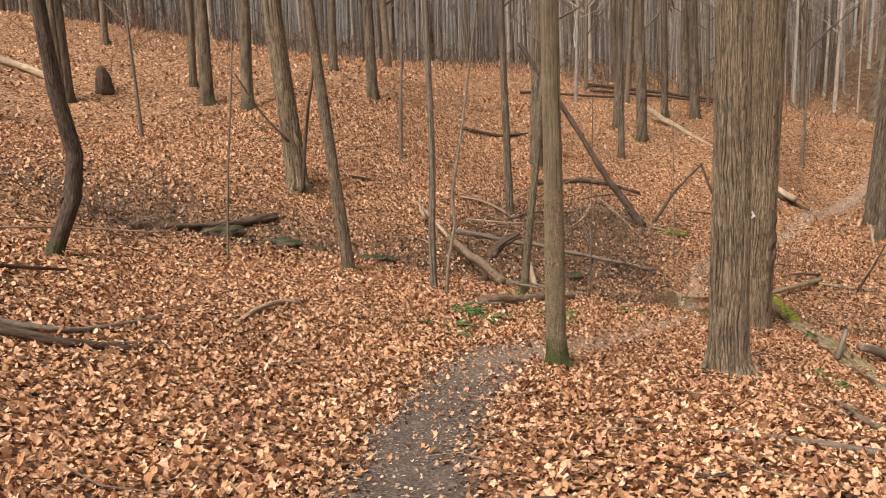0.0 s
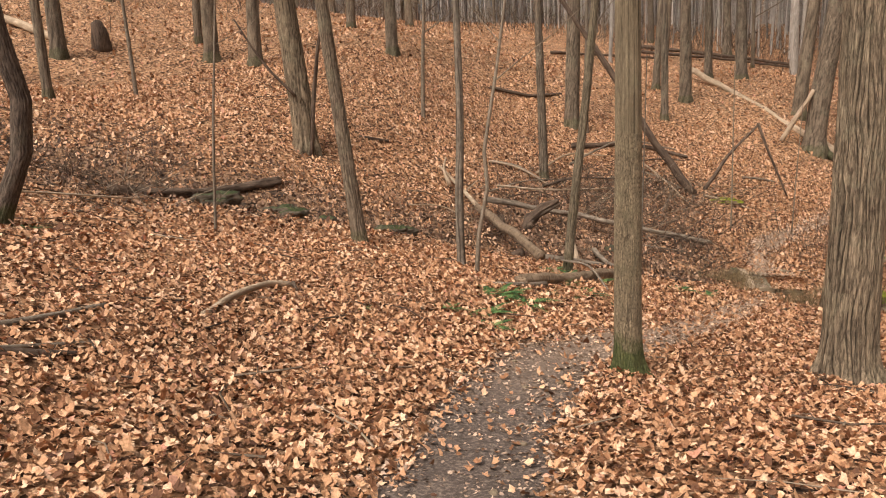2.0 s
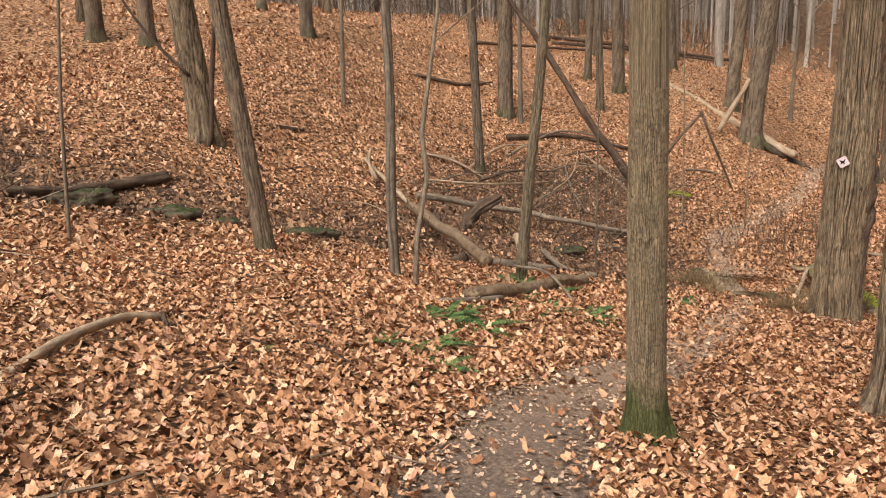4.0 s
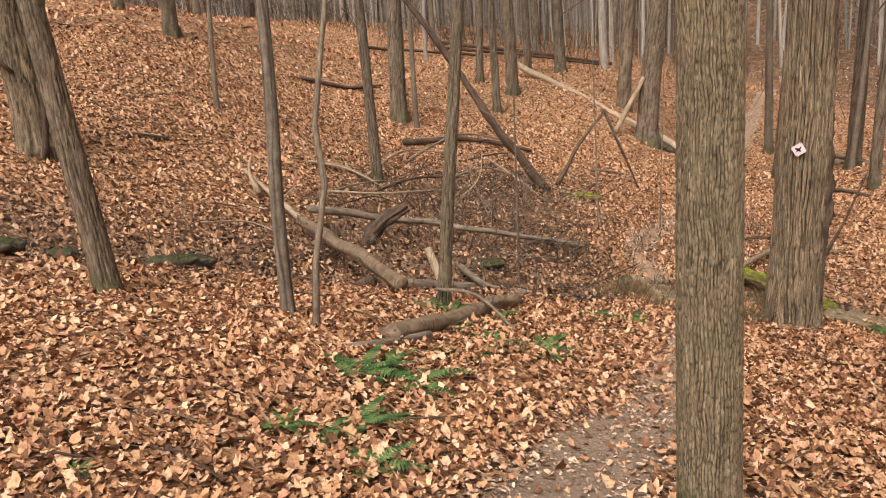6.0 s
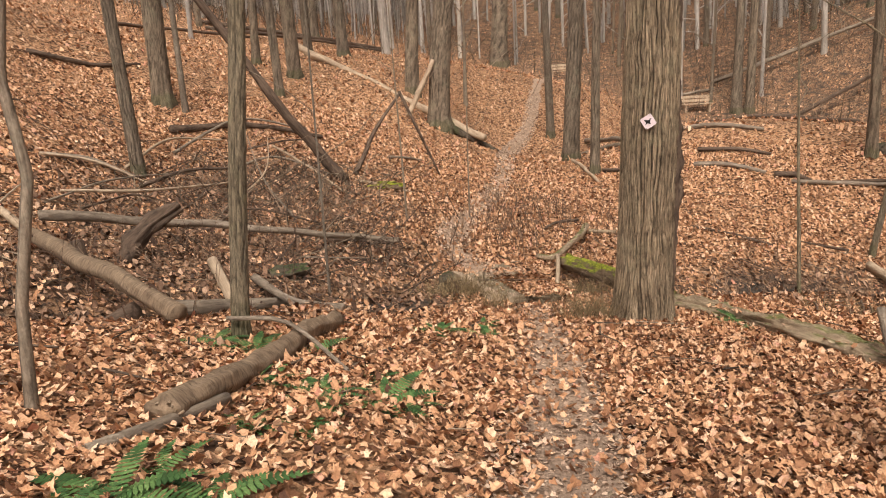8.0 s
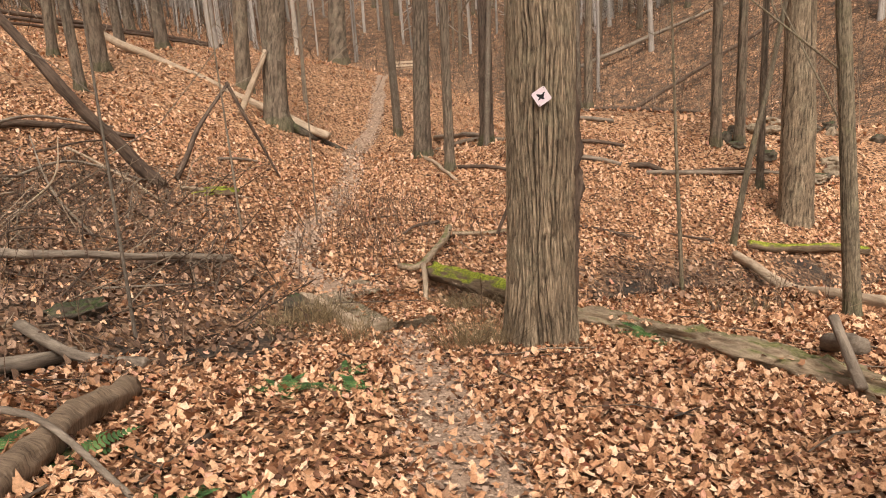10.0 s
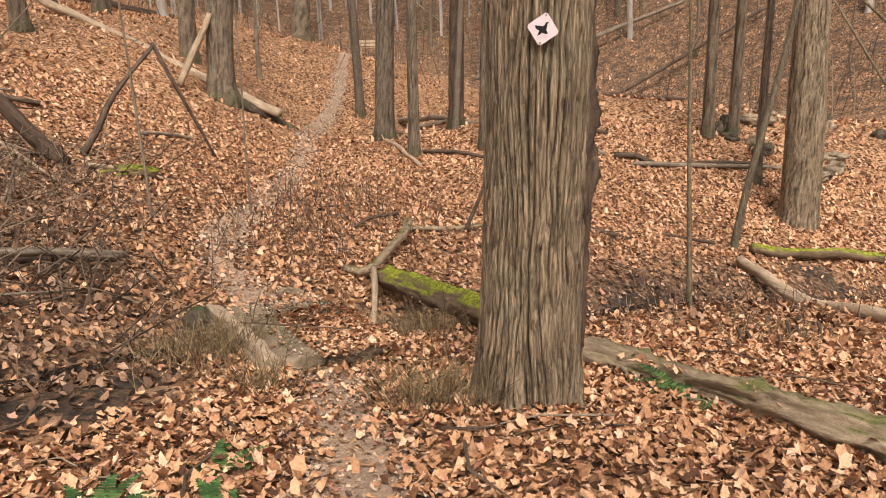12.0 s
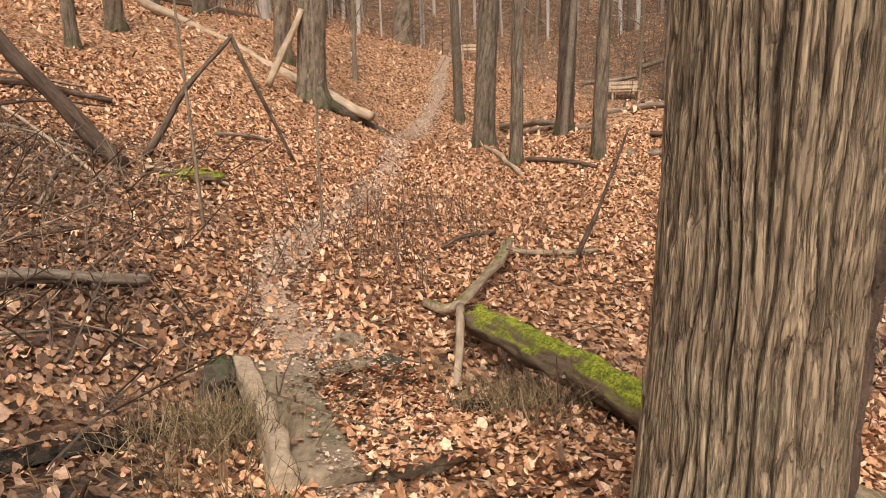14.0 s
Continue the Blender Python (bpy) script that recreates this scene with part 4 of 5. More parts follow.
log("log", [on(2.75, 16.9, 0.16), on(3.0, 16.0, 0.14), on(3.2, 15.1, 0.08)], 0.055, 0.045, M_DEAD, "grey pole lying down the stream bank", sides=14, seed=11)
log("log", [on(1.5, 16.0, 0.16), on(2.5, 16.35, 0.12), on(3.1, 16.5, 0.1)], 0.085, 0.07, M_DEAD, "rotten grey log in the stream bed", sides=16, seed=12, wob=0.3)
log("log", [on(2.28, 17.0, 0.3), on(2.32, 16.35, 0.1)], 0.06, 0.065, M_PALE, "short pale piece of barkless wood", sides=12, seed=13)
log("root", [on(1.15, 15.2, 0.12), on(0.85, 15.35, 0.02)], 0.11, 0.05, M_DARK, "dark root end over the stream", "root", sides=10, wob=0.4, seed=14)
long_pts = [on(11.1, 38, 0.6), on(14.35, 28.5, 0.33)]
log("log", long_pts, 0.14, 0.13, M_PALE, "long pale barkless trunk lying down the slope", sides=18, seed=15, wob=0.08, step=0.3)
log("branch", [on(12.05, 29.7, 0.0), (12.98, 29.4, gz(13, 29.4) + 2.3)], 0.09, 0.075, M_PALE, "pale split slab of wood propped against a trunk", "branch", sides=10, wob=0.3, seed=16, step=0.3)
log("root", [on(13.6, 29.4, 0.12), on(14.3, 29.0, 0.1), on(15.0, 28.6, 0.02)], 0.15, 0.08, M_GREY, "thick root running from the foot of a tree", "root", sides=14, seed=17)
snag = [on(6.75, 23.2, 0.0), (5.6, 23.7, gz(6.7, 23.2) + 1.75), (4.45, 24.3, gz(6.7, 23.2) + 3.7), (2.9, 25.0, gz(6.7, 23.2) + 6.2)]
log("snag", snag, 0.115, 0.06, M_DARK, "dead dark-brown trunk leaning over the brush", "dead tree", sides=18, seed=18, step=0.25)
log("branch", [on(7.2, 23.6, 0.05), (8.2, 24.2, 0.62), (9.2, 24.8, 1.35)], 0.06, 0.035, M_DARK, "dark broken branch propped up in the leaves", "branch", sides=8, seed=19, step=0.25)
log("branch", [(9.2, 24.8, 1.4), (9.4, 24.5, 0.6), on(10.0, 24.3, 0.0)], 0.045, 0.025, M_DARK, "hanging broken end of a branch", "branch", sides=8, seed=20, step=0.25)
log("branch", [on(0.85, 22.3, 0.05), on(1.6, 22.4, 0.15), on(2.25, 22.1, 0.1)], 0.045, 0.035, M_DEAD, "fallen grey branch at the foot of a tree", "branch", sides=8, seed=21)
log("branch", [on(0.9, 20.4, 0.15), on(2.2, 20.7, 0.32), on(4.0, 22.0, 0.3)], 0.028, 0.018, M_PALE, "thin pale branch lying over the brush", "branch", sides=8, seed=22)
log("branch", [on(2.2, 21.6, 0.1), on(3.1, 22.2, 0.35), on(4.3, 22.6, 0.4)], 0.045, 0.02, M_DARK, "dark bent branch over the brush", "branch", sides=8, seed=23)
log("log", [on(3.6, 26.0, 0.1), on(5.6, 26.5, 0.1), on(7.4, 25.9, 0.1)], 0.09, 0.05, M_DARK, "dark fallen branch on the slope behind the brush", sides=10, seed=24, step=0.3)
log("log", [on(-5.9, 13.9, 0.05), on(-4.9, 15.0, 0.16), on(-3.6, 16.3, 0.14)], 0.10, 0.085, M_DARK, "dark rotten log lying across the stream", sides=18, seed=25, wob=0.3)
log("branch", [on(-2.3, 8.55, 0.03), on(-2.16, 9.3, 0.08), on(-2.0, 9.75, 0.1), on(-1.78, 9.98, 0.05)], 0.04, 0.034, M_PALE, "curved pale-brown branch in the leaves", "branch", sides=10, seed=26)
log("branch", [on(-1.8, 9.98, 0.06), on(-1.72, 9.85, 0.02)], 0.03, 0.012, M_DARK, "broken dark fork of a branch", "branch", sides=8, seed=27)
log("branch", [on(-4.6, 6.5, 0.06), on(-3.5, 6.95, 0.06), on(-3.05, 8.3, 0.03)], 0.042, 0.024, M_DEAD, "bent fallen branch on the leaf litter", "branch", sides=10, seed=28)
log("branch", [on(-4.4, 6.3, 0.08), on(-3.4, 6.66, 0.08), on(-2.68, 7.15, 0.04)], 0.06, 0.028, M_DARK, "dark thick fallen branch on the leaf litter", "branch", sides=10, seed=29)
log("branch", [on(-3.2, 6.75, 0.06), on(-2.9, 7.2, 0.05), on(-2.65, 7.6, 0.02)], 0.02, 0.012, M_DEAD, "side twig of a fallen branch", "branch", sides=8, seed=30)
log("branch", [on(-5.4, 7.9, 0.08), on(-4.7, 9.35, 0.1)], 0.03, 0.02, M_DARK, "fallen branch beside a bowed tree", "branch", sides=8, seed=31)
log("branch", [on(-4.9, 8.2, 0.05), on(-3.9, 8.0, 0.03)], 0.02, 0.012, M_DARK, "thin fallen branch beside a bowed tree", "branch", sides=8, seed=32)
log("branch", [on(-7.2, 10.9, 0.15), on(-6.2, 12.4, 0.25), on(-5.2, 13.6, 0.1)], 0.022, 0.014, M_PALE, "long thin pale stick beyond a bowed tree", "branch", sides=8, seed=33)
log("log", [on(-17.4, 26.9, 0.15), on(-15.4, 26.6, 0.16), on(-12.9, 25.6, 0.12)], 0.15, 0.12, M_PALE, "pale fallen trunk on the upper slope", sides=14, seed=34, step=0.3)
log("branch", [on(-15.6, 25.6, 0.1), (-16.6, 25.9, gz(-16.6, 25.9) + 1.4)], 0.1, 0.05, M_PALE, "pale limb standing off a fallen trunk", "branch", sides=10, seed=35, step=0.3)
log("log", [on(1.0, 29.0, 0.08), on(2.4, 29.6, 0.1), on(3.9, 31.0, 0.06)], 0.08, 0.05, M_DARK, "dark thin log on the upper slope", sides=10, seed=36, step=0.3)
log("log", [on(-2.6, 20.4, 0.05), on(-1.9, 20.7, 0.05)], 0.05, 0.035, M_DARK, "short dark stick on the slope", sides=10, seed=37)
for n, (a, b, r) in enumerate([((10.5, 51), (22.5, 50.6), 0.13), ((10.2, 48.8), (21.5, 49.6), 0.1), ((5.0, 44.5), (12.5, 47.5), 0.09)]):
    log("log", [on(*a, 0.15), on((a[0] + b[0]) / 2, (a[1] + b[1]) / 2, 0.25), on(*b, 0.15)], r, r * 0.7, M_DARK, "dark fallen trunk along the crest of the slope", group="fallen trunks on the crest", sides=10, seed=38 + n, step=0.6)
log("branch", [on(2.4, 5.35, 0.03), on(2.85, 4.95, 0.035), on(3.5, 4.3, 0.04)], 0.026, 0.03, M_DEAD, "straight grey-brown stick on the leaf litter", "branch", sides=10, seed=42)
log("branch", [on(4.7, 8.6, 0.04), on(4.5, 7.4, 0.05), on(3.9, 6.1, 0.05), on(3.6, 5.0, 0.04)], 0.03, 0.036, M_DEAD, "long crooked grey branch beyond a shaggy tree", "branch", sides=10, seed=43)
log("branch", [on(3.5, 8.9, 0.03), on(3.9, 8.75, 0.05), on(4.4, 8.55, 0.03)], 0.016, 0.012, M_DEAD, "thin twig at the foot of a shaggy tree", "branch", sides=8, seed=44)

# the long rotten trunk behind the marked tree
rot = [on(8.15, 17.15, 0.16), on(7.75, 15.3, 0.2), on(7.33, 13.5, 0.1), on(6.92, 12.0, 0.1), on(6.5, 10.4, 0.09), on(6.2, 9.3, 0.06)]
trunk_log = log("log", [(x, y, z - 0.05) for x, y, z in [on(7.42, 14.3, 0.1), *rot[2:]]], 0.13, 0.12, M_MOSSLOG, "long rotten fallen trunk patched with moss", sides=48, seed=45, wob=0.36, step=0.05, rotted=0.55)
log("log", [rot[0], rot[1], on(7.42, 14.25, 0.08)], 0.135, 0.14, M_MOSS, "fallen trunk under bright yellow-green moss", sides=40, seed=46, wob=0.22, step=0.06)
log("branch", [on(8.2, 18.0, 0.05), on(8.15, 17.5, 0.16), on(8.9, 17.95, 0.2), on(9.7, 18.5, 0.22), on(10.6, 19.3, 0.12)], 0.05, 0.07, M_MOSSLOG, "mossy forked branch beyond a mossy trunk", "branch", sides=14, seed=47, wob=0.3)
log("branch", [on(8.2, 17.4, 0.2), on(7.9, 17.05, 0.2), on(7.5, 16.6, 0.02)], 0.045, 0.03, M_PALE, "bare root hanging from the end of a mossy trunk", "root", sides=10, seed=48)
log("branch", [on(10.4, 19.0, 0.08), on(11.0, 18.7, 0.08), on(11.6, 18.6, 0.06)], 0.045, 0.03, M_MOSSLOG, "low mossy branch on the leaf litter", "branch", sides=10, seed=49)
log("branch", [on(11.2, 18.6, 0.02), (11.62, 18.5, gz(11.6, 18.5) + 0.9), (11.95, 18.4, gz(11.9, 18.4) + 1.75)], 0.035, 0.014, M_DARK, "dark stick standing up from a fallen branch", "branch", sides=8, seed=50)
log("branch", [on(10.9, 19.9, 0.05), on(10.1, 19.7, 0.1), on(9.6, 19.5, 0.05)], 0.035, 0.02, M_DARK, "dark curled stick among dead weeds", "branch", sides=8, seed=51)
log("branch", [on(6.75, 11.3, 0.5), on(6.45, 11.0, 0.06)], 0.038, 0.045, M_DEAD, "short broken branch leaning on a rotten trunk", "branch", sides=10, seed=52)
log("log", [on(7.7, 11.6, 0.12), on(6.9, 11.15, 0.3)], 0.08, 0.07, M_DEAD, "short log lying over a rotten trunk", sides=14, seed=53)
log("log", [on(14.35, 15.35, 0.14), on(13.8, 14.25, 0.12), on(13.1, 13.0, 0.1), on(12.5, 11.9, 0.1)], 0.085, 0.11, M_PALE, "pale weather-worn log beside the mud", sides=20, seed=54, wob=0.1)
log("branch", [on(14.4, 15.8, 0.25), on(13.5, 16.3, 0.35)], 0.03, 0.012, M_DARK, "dark twig on the end of a grey log", "branch", sides=8, seed=55)
log("log", [on(15.4, 15.5, 0.12), on(16.4, 14.7, 0.12), on(17.4, 13.9, 0.12)], 0.1, 0.09, M_MOSS, "green mossy log on the flat", sides=16, seed=56)
log("log", [on(15.9, 26.0, 0.06), on(14.9, 24.2, 0.07), on(13.9, 22.4, 0.05)], 0.06, 0.045, M_PALE, "pale pole lying along the bank", sides=10, seed=57)
FLAT_LOGS = [((20.8, 30.4), (16.2, 21.5), 0.10), ((14.8, 23.2), (15.2, 21.6), 0.06), ((31.6, 36.2), (34.7, 35.0), 0.1), ((18.2, 18.4), (19.9, 16.9), 0.06), ((17.4, 19.0), (20.3, 16.3), 0.06),
             ((17.3, 21.9), (18.3, 20.2), 0.07), ((16.4, 21.3), (17.3, 19.7), 0.08), ((17.4, 19.5), (17.8, 18.7), 0.09), ((18.8, 24.5), (19.6, 21.4), 0.09), ((21.0, 25.5), (23.2, 20.6), 0.10), ((17.9, 27.5), (17.2, 23.0), 0.09), ((12.9, 18.4), (13.6, 16.9), 0.05)]
for n, (a, b, r) in enumerate(FLAT_LOGS):
    log("log", [on(*a, r * 0.7), on((a[0] + b[0]) / 2 + 0.1, (a[1] + b[1]) / 2, r), on(*b, r * 0.7)], r, r * 0.7, (M_DEAD, M_DARK)[n % 2], "fallen pole lying on the leafy flat", group="fallen poles on the flat", sides=10, seed=60 + n, step=0.3)
log("log", [on(34.8, 35.2, 0.3), on(42.5, 28.5, 0.3)], 0.13, 0.09, M_DEAD, "long trunk fallen down the far hillside", sides=10, seed=80, step=0.6)
log("log", [on(33, 29.5, 0.3), on(40.0, 24.5, 0.4)], 0.11, 0.08, M_DARK, "dark trunk fallen on the far hillside", sides=10, seed=81, step=0.6)
stump = log("stump", [on(-11.76, 25.7, -0.1), on(-11.76, 25.7, 0.35), on(-11.85, 25.75, 0.82)], 0.26, 0.16, M_DARK, "broken brown stump on the upper slope", "stump", sides=20, wob=0.4, seed=82)
log("vine", [(-3.45, 18.5, gz(-3.45, 18.5)), (-3.25, 18.4, 2.6), (-3.0, 18.35, 4.0), (-2.85, 18.4, 4.9)], 0.055, 0.03, M_DARK, "dark vine climbing beside a shaggy trunk", "vine", sides=10, seed=83, step=0.2)
log("branch", [(-4.9, 18.3, 4.3), (-4.3, 18.4, 3.3), (-3.7, 18.5, 2.6)], 0.02, 0.035, M_DARK, "dark crooked side branch of a vine", "branch", sides=8, seed=84, step=0.2)

# fallen branches tangled over the hollow and the brush: three places each with a height above the ground, and a thickness
TANGLE = [
    ((0.73, 22.1, 0.1), (1.6, 22.2, 0.2), (2.45, 22.0, 0.06), 0.032), ((0.65, 19.9, 0.1), (1.8, 21.3, 0.25), (3.4, 22.8, 0.2), 0.02), ((1.1, 19.8, 0.12), (1.95, 20.7, 0.2), (2.6, 21.0, 0.05), 0.02),
    ((2.1, 22.6, 0.1), (3.3, 24.5, 0.35), (4.6, 25.2, 0.2), 0.035), ((3.3, 24.3, 0.1), (5.2, 26.0, 0.4), (7.1, 26.3, 0.15), 0.04), ((3.35, 17.9, 0.04), (4.5, 19.5, 0.2), (5.8, 20.6, 0.1), 0.018),
    ((-0.1, 18.6, 0.1), (0.1, 19.2, 0.2), (0.4, 19.9, 0.3), 0.022), ((4.6, 20.5, 0.05), (4.5, 21.9, 0.4), (4.85, 24.0, 0.7), 0.02), ((5.0, 18.7, 0.05), (5.9, 19.7, 0.25), (6.7, 20.6, 0.3), 0.014),
    ((5.6, 24.6, 0.3), (6.0, 23.2, 0.25), (6.35, 22.2, 0.05), 0.03), ((4.2, 23.4, 0.1), (5.4, 23.8, 0.3), (6.4, 23.2, 0.15), 0.03), ((5.0, 24.6, 0.2), (6.0, 24.8, 0.35), (7.2, 25.6, 0.1), 0.025),
    ((3.6, 21.2, 0.05), (4.6, 22.1, 0.5), (5.2, 23.6, 0.8), 0.018), ((5.4, 21.4, 0.05), (5.9, 22.2, 0.4), (6.5, 22.9, 0.25), 0.016), ((2.8, 19.6, 0.05), (3.7, 20.2, 0.3), (4.9, 20.1, 0.1), 0.02),
    ((-1.2, 17.4, 0.05), (-0.4, 17.8, 0.12), (0.3, 17.2, 0.05), 0.015), ((3.9, 18.2, 0.05), (4.5, 17.8, 0.15), (5.1, 18.1, 0.05), 0.014), ((4.7, 19.2, 0.05), (5.2, 19.1, 0.09), (5.8, 18.95, 0.06), 0.045),
    ((7.0, 23.0, 0.05), (7.5, 22.7, 0.1), (8.1, 22.4, 0.03), 0.04), ((8.9, 25.1, 0.05), (9.5, 25.3, 0.07), (10.1, 25.4, 0.04), 0.05),
]
for n, (a, b, c, r) in enumerate(TANGLE):
    log("branch", [on(*a), on(*b), on(*c)], r, r * 0.55, (M_PALE, M_DEAD, M_DARK)[n % 3], ("pale", "grey", "dark")[n % 3] + " fallen branch tangled in the brush of the hollow", "branch", "tangled branches", sides=8, seed=130 + n, step=0.15)

# dark broken stubs standing in the leaves beyond the rotten trunk
for n, (x, y, h) in enumerate([(9.4, 13.45, 0.16), (9.5, 13.4, 0.1), (10.2, 13.25, 0.2), (10.35, 13.2, 0.14), (10.65, 13.08, 0.2), (10.75, 13.0, 0.13)]):
    log("stub", [on(x, y, -0.04), on(x + 0.02, y, h * 0.6), on(x - 0.02 + 0.03 * (n % 2), y + 0.02, h)], 0.03, 0.014, M_DARK, "short dark rotten stub standing in the leaves", "stump", "rotten stubs", sides=9, wob=0.4, seed=170 + n, step=0.05)

# hairy vine on the marked tree
vz = np.linspace(-0.9, 4.5, 150)
va = 6.25 + 0.312 * np.cos(radians(-58) + 0.12 * np.sin(vz * 1.7)), 13.59 + 0.312 * np.sin(radians(-58) + 0.12 * np.sin(vz * 1.7))
vr = 0.032 + 0.012 * np.sin(vz * 3.1) + 0.022 * np.exp(-((vz - 0.25) / 0.35) ** 2)
vv, vf = tube(np.stack([va[0], va[1], vz], -1), vr, 20, True, 0.7, 3)
tagged(new("vine", fast_mesh("vine", vv, vf, M_DARK)), "thick dark hairy vine clinging to a shaggy trunk", "vine")


# ---- trail marker ----
def make_marker():
    away = Vector((-0.7, -0.71, 0)).normalized()
    t = new("trail_marker")
    base = Vector((6.255, 13.59, 0.965)) + away * 0.326
    right = Vector((0, 0, 1)).cross(away).normalized()
    m = Matrix((right, Vector((0, 0, 1)), away)).transposed().to_4x4()
    t.matrix_world = Matrix.Translation(base) @ m @ pose(0, 0, 0, 0, 0, 32)
    t.empty_display_size = 0.1
    tagged(t, "small pale pink diamond trail marker with a dark bird", "sign")
    bm = bmesh.new()
    bmesh.ops.create_cube(bm, size=1, matrix=Matrix.Diagonal((0.125, 0.125, 0.004, 1)))
    bmesh.ops.bevel(bm, geom=[e for e in bm.edges if abs((e.verts[0].co - e.verts[1].co).z) > 0.001], offset=0.008, segments=3, affect="EDGES")
    me = bpy.data.meshes.new("plate")
    bm.to_mesh(me)
    me.materials.append(M_SIGN)
    part("plate", me, t)
    # a dark rim line and a bird with spread wings
    bird = [(-0.044, -0.012), (-0.03, -0.002), (-0.02, 0.004), (-0.03, 0.022), (-0.026, 0.04), (-0.008, 0.026), (0.006, 0.013), (0.02, 0.014), (0.03, 0.02), (0.046, 0.013), (0.032, 0.008), (0.024, -0.002), (0.012, -0.012), (0.01, -0.034), (-0.004, -0.026), (-0.014, -0.012), (-0.03, -0.014)]
    bm = bmesh.new()
    lo = [bm.verts.new((x, y, 0.0025)) for x, y in bird]
    hi = [bm.verts.new((x, y, 0.0040)) for x, y in bird]
    bm.faces.new(hi)
    for i in range(len(bird)):
        bm.faces.new((lo[i], lo[(i + 1) % len(bird)], hi[(i + 1) % len(bird)], hi[i]))
    me = bpy.data.meshes.new("bird")
    bm.to_mesh(me)
    me.materials.append(M_BLACK)
    part("bird", me, t, "black bird silhouette")
    for s in (-1, 1):
        bm = bmesh.new()
        bmesh.ops.create_cone(bm, cap_ends=True, segments=10, radius1=0.005, radius2=0.004, depth=0.004, matrix=Matrix.Translation((0.05 * s, 0.05 * s, 0.004)))
        me = bpy.data.meshes.new("nail")
        bm.to_mesh(me)
        me.materials.append(M_NAIL)
        part("nail", me, t)


make_marker()


# ---- stones and the slab over the stream ----
def rock_mesh(name, sx, sy, sz, mat, seed, subdiv=4):
    bm = bmesh.new()
    bmesh.ops.create_icosphere(bm, subdivisions=subdiv, radius=1)
    for v in bm.verts:
        n = noise.fractal(v.co * 1.3 + Vector((seed * 7.3, seed, 0)), 0.8, 2.1, 4)
        c = v.co * (0.85 + 0.5 * n + 0.12 * noise.noise(v.co * 5 + Vector((seed, 3, 1))))
        c = Vector([math.copysign(abs(q) ** 0.8, q) for q in c])
        v.co = (c.x * sx, c.y * sy, c.z * sz)
    for f in bm.faces:
        f.smooth = True
    me = bpy.data.meshes.new(name)
    bm.to_mesh(me)
    me.materials.append(mat)
    return me


def rock(x, y, sx, sy, sz, turn, mat, label, seed, sink=0.3, group=""):
    ob = new("rock", rock_mesh("rock", sx, sy, sz, mat, seed))
    ob.matrix_world = pose(x, y, gz(x, y) + sz * (1 - sink) - sz * 0.5, 0, 0, turn)
    return tagged(ob, label, "rock", group)


rock(-1.3, 15.6, 0.48, 0.3, 0.2, 10, M_STONE, "low mossy boulder on the stream bank", 1, 0.1)
rock(-4.4, 14.7, 0.45, 0.3, 0.2, 30, M_STONE, "mossy stone under a rotten log", 2, 0.2)
rock(-3.2, 14.9, 0.5, 0.3, 0.2, -10, M_STONE, "dark mossy stone in the stream bank", 3, 0.2)
rock(-2.5, 15.1, 0.3, 0.22, 0.15, 40, M_STONE, "small wet stone in the stream bank", 4, 0.2)
rock(7.5, 22.75, 0.5, 0.16, 0.1, -25, M_MOSS, "bright green moss-covered stone in the leaves", 5, 0.1)
rock(3.4, 17.4, 0.3, 0.2, 0.12, 20, M_STONE, "mossy stone in the muddy hollow", 6, 0.2)


BRIDGE = (5.93, 16.2, -1.40)


def make_slab():
    t = thing("footbridge", *BRIDGE, "worn slabs bridging a small stream, half under leaves", "footbridge")
    turn = pose(0, 0, 0, -4.5, -1, -17.5)

    def slab_piece(name, w, l, h, at, mat, seed, label="", bow=0.0, cuts=14):
        bm = bmesh.new()
        bmesh.ops.create_cube(bm, size=1, matrix=Matrix.Diagonal((w, l, h, 1)))
        bmesh.ops.subdivide_edges(bm, edges=[e for e in bm.edges if e.calc_length() > 0.09], cuts=cuts, use_grid_fill=True)
        for v in bm.verts:
            n = noise.fractal(v.co * 4.0 + Vector((seed * 3.1, 0, 0)), 0.9, 2.0, 4)
            rim = (abs(v.co.x) > w * 0.42) + (abs(v.co.y) > l * 0.45)
            v.co += Vector((n * 0.03 * (abs(v.co.x) > w * 0.4) + bow * (1 - (2 * v.co.y / l) ** 2), noise.noise(v.co * 5 + Vector((9, seed, 0))) * 0.06 * (abs(v.co.y) > l * 0.42), n * 0.014 - 0.014 * rim * (v.co.z > 0)))
        for f in bm.faces:
            f.smooth = True
        me = bpy.data.meshes.new(name)
        bm.to_mesh(me)
        me.materials.append(mat)
        part(name, me, t, label, turn @ at)

    slab_piece("slab", 0.40, 2.0, 0.10, pose(0.0, 0.0, 0.0), M_SLAB, 1, "worn grey-green slab with fine ridges")
    slab_piece("slab", 0.42, 0.72, 0.09, pose(0.43, 0.62, -0.012, 0, 2, -4), M_SLAB, 2, "smaller grey slab level with the path")
    slab_piece("slab", 0.46, 1.15, 0.09, pose(0.42, -0.40, -0.055, 0, 3, 3), M_SLAB, 4, "slab almost hidden under trodden leaves")
    slab_piece("edge", 0.12, 2.06, 0.17, pose(-0.25, 0.0, 0.03, 0, 12, 1), M_PALE, 3, "pale worn wooden edge", 0.03)


make_slab()


def bridge_top(x, y):
    return BRIDGE[2] + 0.05 - 0.079 * ((x - BRIDGE[0]) * 0.3 + (y - BRIDGE[1]) * 0.954)


